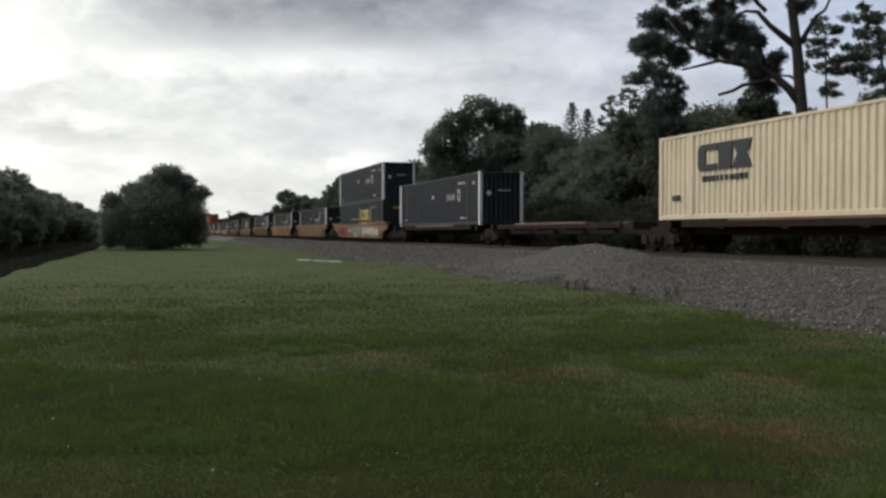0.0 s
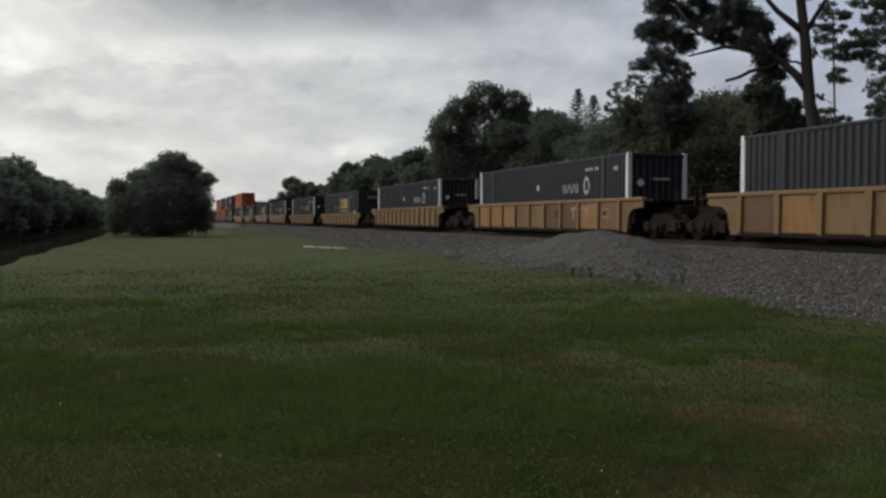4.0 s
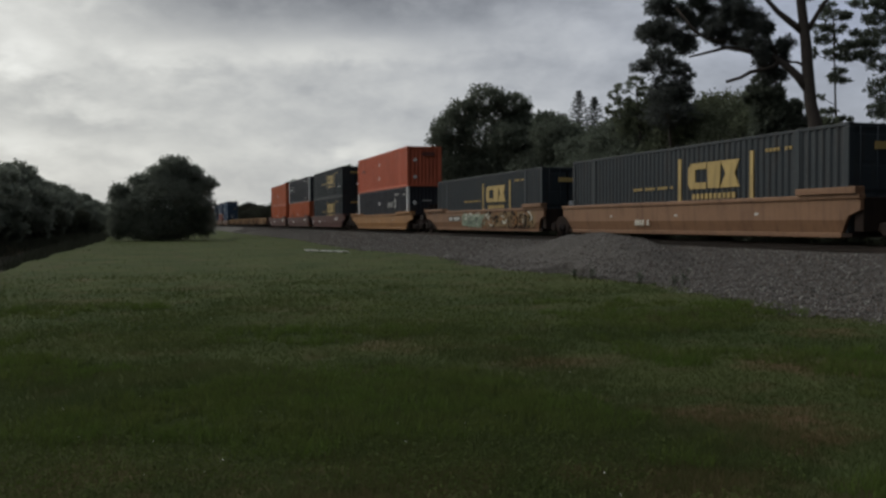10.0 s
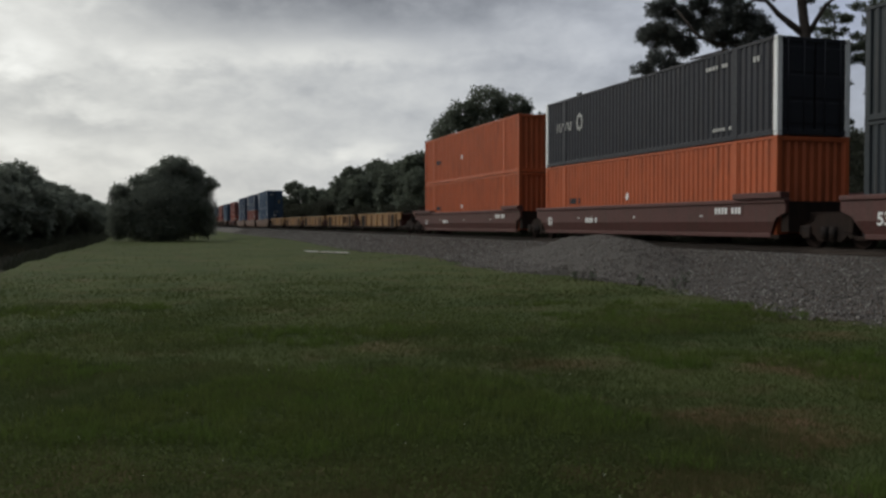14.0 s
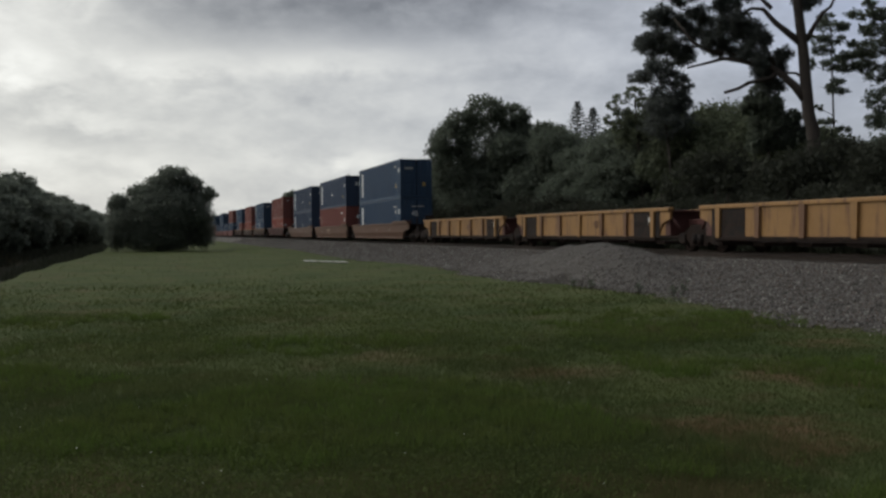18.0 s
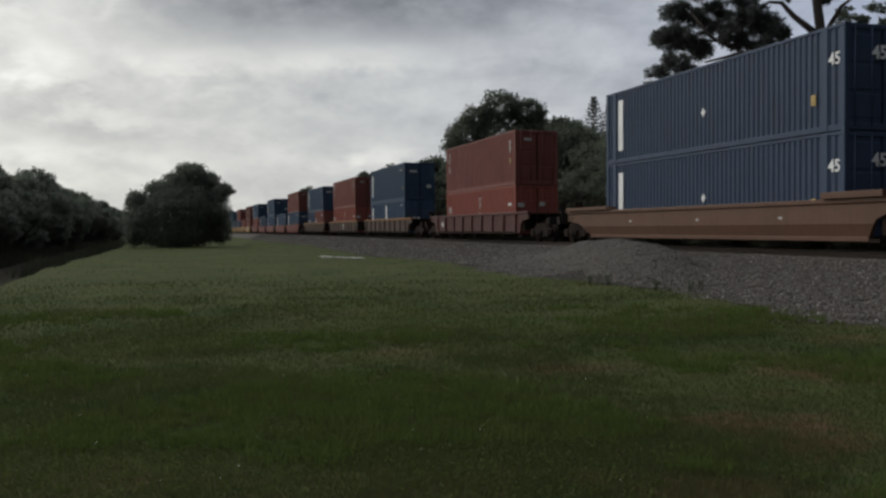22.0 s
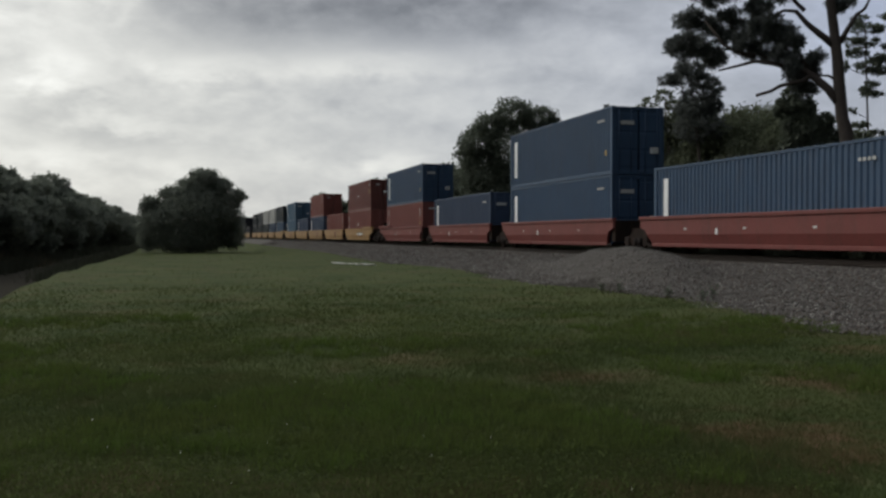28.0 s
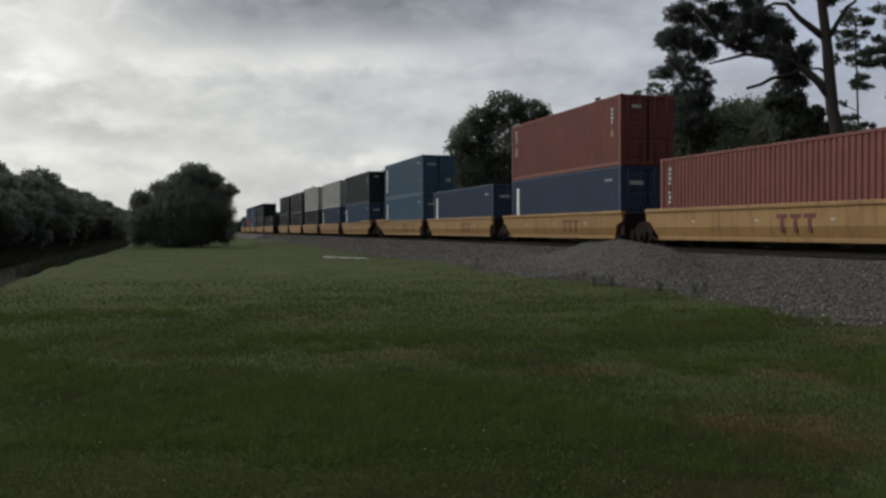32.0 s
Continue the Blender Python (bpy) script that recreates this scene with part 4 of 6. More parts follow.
def well_car(u0, bay, style, colour, label, front, rear, marks=(), top=1.50, over=None, drop=None, chord=None, lo=0.44):
    """A well car round a bay of that many metres from u0; front and rear say whether a truck of its own stands there."""
    reach_of = {"end": 1.7 if style == "smooth" else 1.15, "shared": 0.35, "": 0.35} if style != "panel" else {"end": 0.9, "shared": 0.5, "": 0.5}
    over = over or (reach_of[front], reach_of[rear])
    drop = (0.12 if style == "smooth" else 0.0) if drop is None else drop
    mid = u0 + bay / 2
    car = thing("well_car", label, "railway car", "cars of the train")
    h = bay / 2 + 0.25
    f, r = -h - over[0], h + over[1]
    for sx in (-1, 1):
        x = sx * 1.42
        if style in ("ribbed", "wide"):
            shapes = [(f, top), (f, 1.16), (-h - 0.4, 1.10), (-h - 0.12, 0.9), (-h + 0.02, lo), (h - 0.02, lo), (h + 0.12, 0.9), (h + 0.4, 1.10), (r, 1.16), (r, top)]
        else:
            shapes = [(f, top), (f, 1.12), (-h + 0.2 - 0.45 * over[0], 0.98), (-h + 0.45, lo), (h - 0.45, lo), (h - 0.2 + 0.45 * over[1], 0.98), (r, 1.12), (r, top)]
        def sill():
            bm = prism(shapes, "x", -0.05, 0.05)
            if style == "smooth":      # the lower half of the side leans in
                bmesh.ops.bisect_plane(bm, geom=bm.verts[:] + bm.edges[:] + bm.faces[:], plane_co=(0, 0, 0.86), plane_no=(0, 0, 1))
                for v in bm.verts:
                    v.co.x -= sx * max(0.0, 0.86 - v.co.z) * 0.28
            return bm
        put(part("side_sill", shared(("side_sill", style, colour, round(bay, 1), over, sx, lo), sill), colour, car), x, 0, -drop)
        me = shared(("top_chord", style, chord or colour, round(bay, 1), over), lambda: boxes((-0.11, 0.11, f - 0.02, r + 0.02, top - 0.1, top + 0.03), bevel=0.02))
        put(part("top_chord", me, chord or colour, car), x, 0, -drop)
        me = shared(("bottom_chord", style, colour, round(bay, 1), lo), lambda: boxes((-0.10, 0.10, -h + 0.4, h - 0.4, lo - 0.05, lo + 0.09), bevel=0.02))
        put(part("bottom_chord", me, "rust" if style != "smooth" else colour, car), x - (sx * 0.13 if style == "smooth" else 0), 0, -drop)
        n = {"ribbed": round(bay / 1.25), "wide": round(bay / 1.85), "panel": round(bay / 1.9), "smooth": 0}[style]
        for i in range(n + 1 if n else 0):
            y = -h + 0.55 + i * (2 * h - 1.1) / n
            me = shared(("rib", style, colour, lo, style == "panel" and i % 3 > 0), lambda: prism([(-0.09, lo + 0.05), (0.09, lo + 0.05), (0.12, top - 0.08), (-0.12, top - 0.08)], "x", -0.09, 0.0))
            ob = put(part("rib", me, "well_rust" if style == "panel" and i % 3 else colour, car), x + sx * 0.05, y, -drop)
            ob.rotation_euler.z = 0 if sx < 0 else math.pi
        if style == "wide" and sx < 0 and lo < 0.4:
            rp = random.Random(int(u0))
            for i in range(n):
                if rp.random() < 0.55:
                    a, b = -h + 0.55 + (i + 0.08) * (2 * h - 1.1) / n, -h + 0.55 + (i + 0.92) * (2 * h - 1.1) / n
                    me = boxes((-0.006, 0.02, a, b, lo + 0.1, top - 0.12))
                    put(part("side_panel", me, rp.choice(("well_rust", "well_gold", "well_tan")), car, "repainted, rust-stained panel"), x - 0.05, 0, -drop)
        if style == "smooth":
            for y in (-h * 0.62, -h * 0.1, h * 0.45):
                put(part("stencil_bar", shared(("stencil_bar",), lambda: boxes((-0.008, 0.02, -0.08, 0.08, -0.035, 0.035))), "marks", car), x + sx * 0.05, y + 0.6, 1.05 - drop)
    def comb():
        ys = [-h + 0.3 + i * (2 * h - 0.6) / 6 for i in range(7)]
        right = [p for y in ys for p in ((0.2, y - 0.25), (1.36, y - 0.25), (1.36, y + 0.25), (0.2, y + 0.25))]
        return prism(right + [(-x, y) for x, y in right[::-1]], "z", 0.25, 0.35)
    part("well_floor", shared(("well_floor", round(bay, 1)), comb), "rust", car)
    for sy, has, o in ((-1, front, over[0]), (1, rear, over[1])):
        reach = 3.3 if has == "end" else 1.6
        ys = sorted((sy * (h + 0.05), sy * (h + reach)))
        me = shared(("end_platform", style == "panel", colour if style == "panel" else "", round(h, 1), reach, sy), lambda: boxes((-1.36, 1.36, *sorted((sy * (h + 0.02), sy * (h + 0.35))), 0.55, 1.42), (-0.62, 0.62, *ys, 0.86, 1.12), (-1.36, 1.36, *sorted((sy * (h + 0.3), sy * (h + o))), 1.36, 1.44), bevel=0.02))
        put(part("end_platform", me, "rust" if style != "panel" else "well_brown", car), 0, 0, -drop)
        if has == "end":
            part("end_sill", shared(("end_sill", round(h, 1), sy), lambda: boxes((-1.3, 1.3, *sorted((sy * (h + 3.0), sy * (h + 3.35))), 0.85, 1.2), bevel=0.02)), "dark", car)
            part("coupler", shared(("coupler", round(h, 1), sy), lambda: boxes((-0.12, 0.12, *sorted((sy * (h + 3.3), sy * (h + 4.0))), 0.72, 0.96), (-0.2, 0.2, *sorted((sy * (h + 3.85), sy * (h + 4.1))), 0.68, 1.0), bevel=0.03)), "rust", car)
            for sx in (-1, 1):
                for k in range(2):
                    part("handrail", shared(("handrail", round(h, 1), sy, sx, k), lambda: rod((sx * 1.3, sy * (h + 1.9 + k * 1.2), 1.1), (sx * 1.3, sy * (h + 1.9 + k * 1.2), 1.7), 0.02)), "dark", car)
            if style == "smooth":
                for sx in (-1, 1):
                    me = shared(("walkway", round(h, 1), sy, colour), lambda: boxes((-0.2, 0.2, *sorted((sy * (h + 1.6), sy * (h - 2.3))), top + 0.035, top + 0.17), (-0.16, 0.16, *sorted((sy * (h - 2.3), sy * (h - 2.45))), top + 0.03, top + 0.1), bevel=0.012))
                    put(part("walkway", me, colour, car), sx * 1.44, 0, -drop)
                for sx in (-1, 1):
                    for k in range(4):
                        part("ladder_rung", shared(("ladder_rung", round(h, 1), sy, sx, k), lambda: rod((sx * 1.5, sy * (h + 1.1), 0.55 + k * 0.28), (sx * 1.5, sy * (h + 1.55), 0.55 + k * 0.28), 0.016, 5)), "dark", car)
            part("brake_stand", shared(("brake_stand", round(h, 1), sy), lambda: boxes((-0.5, -0.35, *sorted((sy * (h + 2.9), sy * (h + 3.0))), 1.1, 1.75), (-0.62, -0.22, *sorted((sy * (h + 2.8), sy * (h + 2.9))), 1.6, 1.9), bevel=0.02)), "dark", car)
            truck(car, sy * (h + 1.75))
        elif style == "smooth" and sy < 0 and bay > 15:
            for sx in (-1, 1):
                me = shared(("step_box", round(h, 1), colour), lambda: boxes((-0.16, 0.16, -h - 0.33, -h + 1.9, top + 0.033, top + 0.21), bevel=0.015))
                put(part("step_box", me, colour, car), sx * 1.47, 0, -drop)
        if has == "shared":
            truck(car, sy * (h + 1.15))
        if style == "panel":
            for sx in (-1, 1):
                part("grab_post", shared(("grab_post", round(h, 1), sy, sx), lambda: rod((sx * 1.38, sy * (h - 0.2), 1.45), (sx * 1.38, sy * (h - 0.2), 2.05), 0.014)), "rust", car)
                part("end_strut", shared(("end_strut", round(h, 1), sy, sx), lambda: rod((sx * 1.36, sy * (h + 0.1), 1.4), (sx * 1.2, sy * (h + 0.75), 0.8), 0.06)), "well_brown", car)
    near = -1.42 - 0.05
    for m in marks:
        if m[0] == "number":
            put(part("number", text_mesh(m[3], m[4], m[5]), None, car, "stencilled number"), near - 0.012, m[1], m[2] - drop)
        elif m[0] == "letters":
            for i in range(3):
                pts = [(0.24, 0.27), (-0.24, 0.27), (-0.24, 0.14), (-0.075, 0.14), (-0.075, -0.27), (0.075, -0.27), (0.075, 0.14), (0.24, 0.14)]
                put(part("emblem_block", shared(("car_emblem", m[3]), lambda: prism(pts, "x", -0.012, 0.02)), m[3], car), near, m[1] - i * 0.6 + 0.6, m[2] - drop)
        elif m[0] == "plate":
            put(part("number_plate", shared(("car_plate", m[3], m[4]), lambda: boxes((-0.012, 0.02, -m[3] / 2, m[3] / 2, -m[4] / 2, m[4] / 2))), m[5], car), near, m[1], m[2] - drop)
            n = int(m[3] / 0.18)
            for i in range(n):
                if i != 4:
                    put(part("marking_bar", shared(("car_mark", m[6]), lambda: boxes((-0.02, 0.0, -0.055, 0.055, -0.1, 0.1))), m[6], car), near - 0.004, m[1] + (n / 2 - i - 0.5) * 0.17, m[2] - drop)
        elif m[0] == "hose":
            for w, deep in ((0.42, 0.62), (0.3, 0.5)):
                bm = bmesh.new()
                tube(bm, [Vector((-0.13, w * math.cos(k * math.pi / 8), 1.38 - deep * math.sin(k * math.pi / 8) ** 0.7)) for k in range(9)], [0.03] * 9, 6)
                put(part("hanging_hose", bm, "dark", car, "black hanging hose"), near, m[1])
        elif m[0] == "bubble":      # swollen, filled spray-paint shapes with dark lines on them
            rnd = random.Random(m[5])
            y = m[1]
            while y > m[2]:
                w = rnd.uniform(0.75, 1.0)
                cs = [(math.cos(k * math.tau / 14), math.sin(k * math.tau / 14)) for k in range(14)]
                q = [(w * 0.56 * math.copysign(abs(a) ** 0.5, a) * rnd.uniform(0.8, 1.12), 0.95 + 0.38 * math.copysign(abs(b) ** 0.5, b) * rnd.uniform(0.78, 1.1)) for a, b in cs]
                put(part("graffiti_fill", prism(q, "x", -0.004 - 0.004 * rnd.random(), 0.01), m[3], car), near, y, -drop)
                for _ in range(4):
                    a, b, t = rnd.uniform(-w / 2.6, w / 2.6), rnd.uniform(-w / 2.6, w / 2.6), rnd.uniform(0.015, 0.035)
                    z0, z1 = rnd.uniform(0.64, 0.85), rnd.uniform(1.0, 1.25)
                    put(part("graffiti_stroke", prism([(a - t, z0), (a + t, z0), (b + t, z1), (b - t, z1)], "x", -0.012 - 0.001 * _, 0.01), m[4], car), near, y, -drop)
                y -= w * 0.85
        elif m[0] == "scrawl":      # curved strokes of spray paint, one over another
            rnd = random.Random(m[4])
            for j in range(m[5]):
                y, z, r = rnd.uniform(m[2], m[1]), rnd.uniform(0.7, 1.22), rnd.uniform(0.16, 0.42)
                a0, da, w = rnd.uniform(0, math.tau), rnd.uniform(1.4, 4.2), rnd.uniform(0.02, 0.065)
                arc = [(a0 + da * q / 8, w * (1.0 - 0.6 * abs(q - 4) / 4)) for q in range(9)]
                pt = lambda a, e: ((r * 0.8 + e) * math.cos(a), max(0.5, min(1.42, z + (r * 0.75 + e) * math.sin(a))))
                outline = [pt(a, e) for a, e in arc] + [pt(a, -e) for a, e in arc[::-1]]
                put(part("graffiti_stroke", prism(outline, "x", -0.014 - 0.0008 * j, 0.01), m[3][j % len(m[3])], car), near, y, -drop)
        elif m[0] == "graffiti":
            rnd = random.Random(m[5])
            y = m[1]
            while y > m[2]:
                w = rnd.uniform(0.45, 0.75)
                for _ in range(3):
                    a, b = rnd.uniform(-w / 2, w / 2), rnd.uniform(-w / 2, w / 2)
                    t = rnd.uniform(0.07, 0.16)
                    z0, z1 = sorted((rnd.uniform(0.52, 0.8), rnd.uniform(0.95, 1.36)))
                    bm = prism([(a - t, z0), (a + t, z0 + 0.03), (b + t, z1), (b - t, z1 - 0.04)], "x", -0.006 - 0.002 * _, 0.01)
                    put(part("graffiti_stroke", bm, m[3 + rnd.randrange(2)], car), near, y, -drop)
                y -= w
    z = RAIL_Z
    car.location = (TRACK_X, mid, z)
    MOVING.append((car, mid, z))
    return car


def spine_car(u0, length, front, rear):
    """A low articulated spine platform that carries one container on cross arms."""
    car = thing("spine_car", "rusty brown spine car with low cross arms", "railway car", "cars of the train")
    h = length / 2
    part("centre_beam", boxes((-0.35, 0.35, -h + 0.6, h - 0.6, 0.62, 1.06), (-0.3, 0.3, -h - 0.5, h + 0.5, 0.8, 1.08), bevel=0.03), "rust", car)
    for sx in (-1, 1):
        put(part("side_beam", boxes((-0.06, 0.06, -h + 1.5, h - 1.5, 0.88, 1.1), bevel=0.02), "rust", car), sx * 1.25)
        put(part("walkway", boxes((-0.16, 0.16, -h * 0.45, h * 0.5, 1.06, 1.16), bevel=0.02), "well_orange", car, "faded orange walkway"), sx * 1.18)
    for i in range(6):
        y = -h + 0.7 + i * (2 * h - 1.4) / 5
        put(part("cross_arm", boxes((-1.3, 1.3, -0.16, 0.16, 0.82, 1.12), bevel=0.02), "rust", car), 0, y)
    for sy, has in ((-1, front), (1, rear)):
        if has:
            truck(car, sy * (h + 0.2))
    car.location = (TRACK_X, u0 + h, RAIL_Z)
    MOVING.append((car, u0 + h, RAIL_Z))
    return car


FLOOR = RAIL_Z + 0.36
B53, B40M = 53 * FT, 40 * FT


def consist():
    spine_car(11.4, 16.4, True, True)
    place_container("cream53", 11.55, RAIL_Z + 1.13)
    spine_car(28.9, 15.7, False, True)
    spine_car(45.6, 16.3, False, True)
    place_container("charcoal53", 45.7, RAIL_Z + 1.13)
    tan = "well car in faded orange-tan paint with smooth sides"
    rib = "well car in yellow-tan paint with ribbed sides"
    well_car(66.8, B53, "smooth", "well_tan", "orange-tan well car with graffiti on its smooth side", "end", "end",
             [("bubble", 7.7, 4.1, "graffiti_pink", "graffiti_plum", 4), ("scrawl", 7.6, 4.0, ("graffiti_plum", "graffiti_plum", "graffiti_pink"), 3, 20), ("scrawl", 1.6, -0.6, ("graffiti_pine", "graffiti_teal", "graffiti_white"), 6, 12), ("plate", 2.9, 1.0, 1.4, 0.2, "well_tan", "marks"), ("bubble", 1.6, -0.5, "graffiti_teal", "graffiti_pine", 9), ("graffiti", -2.1, -2.5, "graffiti_white", "graffiti_white", 3), ("graffiti", -3.0, -7.0, "graffiti_white", "graffiti_white", 2)])
    place_container("teal53", 66.8, FLOOR)
    place_container("charcoal53", 66.8, FLOOR + HC)
    for u, kind, style, deep in ((90.2, "charcoal53", "wide", True), (113.2, "charcoal53", "wide", True), (136.8, "charcoal53", "ribbed", True), (160.3, "teal53", "wide", False), (183.4, "charcoal53", "wide", False)):
        well_car(u, B53, style, "well_yellow", rib, "end", "end", ([("letters", -4.4, 0.95, "marks_tan"), ("plate", -6.6, 0.95, 0.5, 0.4, "well_bright", "dark")] if u < 130 else []) + [("number", -2.2 if u < 130 else -4.2, 0.95, "53", 0.42, "rust")], drop=0.0 if deep else 0.27, lo=0.24 if deep else 0.44)
        place_container(kind, u, FLOOR)
    for u, kind, a, b, mk in ((206.6, "charcoal53", "end", "shared", [("plate", -3.3, 1.12, 2.9, 0.3, "dark", "marks"), ("plate", -9.3, 1.3, 0.55, 0.34, "dark", "marks")]),
                              (226.2, "teal53", "", "shared", [("plate", 2.0, 0.8, 1.2, 0.2, "well_tan", "graffiti_white")]),
                              (245.6, "teal53", "", "end", [("plate", 4.2, 1.05, 2.3, 0.28, "dark", "marks"), ("bubble", 2.4, -0.4, "graffiti_teal", "graffiti_pine", 9), ("bubble", -1.3, -7.4, "graffiti_gold", "dark", 12), ("scrawl", -0.9, -7.6, ("dark", "graffiti_brown", "graffiti_white", "dark", "graffiti_gold", "well_gold"), 8, 60), ("scrawl", 2.4, -0.4, ("graffiti_white", "graffiti_pine", "graffiti_teal"), 5, 16)])):
        well_car(u, B53, "smooth", "well_tan", tan, a, b, mk, drop=0.16)
        place_container(kind, u, FLOOR)
    well_car(269.0, B53, "smooth", "well_gold", "dirty orange-yellow well car with smooth sides", "end", "end", drop=0.2)
    place_container("charcoal53", 269.0, FLOOR)
    place_container("orange", 269.0, FLOOR + HC)
    brown = "dark brown-red well car with white stencils"
    for u, low, up, a, b in ((292.4, "teal53", "teal53", "end", "shared"), (311.9, "orange2", "charcoal53_door", "", "shared"), (331.3, "orange2", "orange2", "", "end")):
        well_car(u, B53, "smooth", "well_brown", brown, a, b, [("number", 7.2, 0.9, "53", 0.45, "white"), ("plate", 3.2, 0.95, 1.1, 0.22, "well_brown", "white"), ("plate", -6.0, 1.2, 1.5, 0.3, "well_brown", "white")])
        place_container(low, u, FLOOR)
        place_container(up, u, FLOOR + HC)
    empty = "empty well car in yellow paint with panelled sides"
    for i in range(5):
        u = 354.3 + i * 15.5
        well_car(u, B40M, "panel", "well_worn", empty, "end" if i == 0 else "", "end" if i == 4 else "shared", [("number", -1.4, 0.98, "40", 0.40, "well_rust"), ("plate", 5.35, 0.94, 1.7, 0.94, "dark", "dark"), ("plate", -5.3, 0.94, 1.8, 0.94, "dark", "dark"), ("plate", -5.6, 1.1, 0.4, 0.3, "rust", "marks")] + ([("hose", -3.3)] if i == 1 else []))
    orange = "weathered orange well car with smooth sides"
    for u, low, up, a, b in ((436.6, "blue45", "blue45_top", "end", "shared"), (456.3, "red45", "navy45", "", "shared"), (475.7, "navy45", "navy45", "", "end")):
        well_car(u - 1.2, B53, "smooth", "well_orange", orange, a, b, [("letters", 0.8, 0.98, "marks_tan")] if low == "red45" else [])
        place_container(low, u, FLOOR)
        place_container(up, u, FLOOR + HC)
    well_car(498.7, 48 * FT, "wide", "well_brown", "brown well car with ribbed sides", "end", "end", [("number", 6.0, 0.95, "48", 0.45, "white")])
    place_container("red40s", 499.7, FLOOR)
    place_container("red40", 499.7, FLOOR + STD)
    for u, low, up, a, b in ((523.0, "blue40s", "blue40", "end", "shared"), (542.5, "red40s", "red40", "", "shared"), (561.9, "", "blue40", "", "end")):
        well_car(u - 1.6, 48 * FT, "wide", "well_rib_brown", "dull brown well car with ribbed sides and tan chord", a, b, [("letters", -1.0, 0.95, "marks")] if up == "red40" else [], chord="well_gold")
        if low:
            place_container(low, u, FLOOR)
        else:
            place_container("red20", u, FLOOR)
            place_container("blue20", u + 6.1, FLOOR)
        place_container(up, u, FLOOR + STD)
    redl = "vivid red well car with smooth sides"
    pack = [(583.4, "blue40", "red40"), (598.7, "blue40", ""), (614.4, "blue40", "blue40"), (630.0, "navy40", ""), (645.6, "red40", "blue40")]
    for i, (u, low, up) in enumerate(pack):
        well_car(u, B40M, "smooth", "well_red", redl, "end" if i == 0 else "", "end" if i == 4 else "shared", [("plate", 1.5, 0.95, 0.2, 0.24, "well_red", "white")])
        place_container(low, u, FLOOR)
        if up:
            place_container(up, u, FLOOR + HC)
    pack = [(665.2, "rust40", "brown40"), (680.5, "red40", ""), (695.8, "navy40", "red40"), (711.0, "navy40", ""), (726.1, "pale40", "pale40")]
    for i, (u, low, up) in enumerate(pack):
        well_car(u, B40M, "smooth", "well_bright", "bright yellow well car with smooth sides", "end" if i == 0 else "", "end" if i == 4 else "shared",
                 [("plate", -1.8, 0.98, 2.7, 0.36, "dark", "white")] if i == 0 else [("letters", -1.8, 0.95, "brownred")])
        place_container(low, u, FLOOR)
        if up:
            place_container(up, u, FLOOR + HC)
    pack = [(745.0, "blue40", "green40"), (760.6, "navy40", "cream40"), (776.1, "green40", "cream40"), (791.6, "green40", "green40"), (807.1, "green40", "green40"), (829.6, "dark", ""), (849.0, "dark", "dark"), (868.5, "blue40", "navy40"), (884.0, "red40", "blue40"), (899.5, "navy40", "")]
    for i, (u, low, up) in enumerate(pack):
        low, up = low.replace("dark", "dark53"), up.replace("dark", "dark53")
        well_car(u, B53 if low == "dark53" else B40M, "smooth", "well_bright", "bright yellow well car with smooth sides", "end" if i == 0 else "", "shared")
        place_container(low, u, FLOOR)
        if up:
            place_container(up, u, FLOOR + HC)


consist()


# ---------------------------------------------------------------- plants
RNG = np.random.default_rng(5)


def leaves(centres, size, aspect=0.5, up=0.3, rng=RNG):
    """Three-cornered leaf sprays at the given places: vertices and faces."""
    n = len(centres)
    nrm = rng.normal(size=(n, 3)) + (0, 0, up)
    nrm /= np.linalg.norm(nrm, axis=1)[:, None]
    t = np.cross(nrm, rng.normal(size=(n, 3)))
    t /= np.linalg.norm(t, axis=1)[:, None]
    b = np.cross(nrm, t)
    s = (size * rng.uniform(0.6, 1.4, n))[:, None]
    v = np.stack([centres - t * s, centres + t * s * 0.5 - b * s * aspect + nrm * s * 0.1, centres + t * s * 0.7 + b * s * aspect], 1).reshape(-1, 3)
    return v, np.arange(3 * n).reshape(n, 3)


def crown_points(lobes, n, clump=0.22, per=14, rng=RNG):
    """Places of leaf sprays: clumps over the shells of ellipsoid lobes (x, y, z, rx, ry, rz), sprays in each clump."""
    vol = np.array([(l[3] * l[4] + l[3] * l[5] + l[4] * l[5]) for l in lobes])
    k = rng.choice(len(lobes), size=max(1, n // per), p=vol / vol.sum())
    lb = np.array(lobes)[k]
    d = rng.normal(size=(len(k), 3))
    d /= np.linalg.norm(d, axis=1)[:, None]
    r = rng.uniform(0.35, 1.0, len(k)) ** 0.45
    c = lb[:, :3] + d * r[:, None] * lb[:, 3:]
    cs = np.repeat(c, per, 0)
    rad = np.repeat(lb[:, 3:].mean(1) * clump, per)[:, None]
    return cs + rng.normal(size=cs.shape) * rad * (0.8, 0.8, 0.6)


def foliage(lobes, n, size, mat, clump=0.2, per=14, aspect=0.5):
    v, f = leaves(crown_points(lobes, n, clump, per), size, aspect)
    return raw_mesh("crown", v, f, mat)


def limb(parent, pts, r0, r1, name="limb", sides=7):
    pts = [Vector(p) for p in pts]
    n = len(pts)
    bm = bmesh.new()
    tube(bm, pts, [r0 + (r1 - r0) * i / (n - 1) for i in range(n)], sides)
    return part(name, bm, "bark", parent)


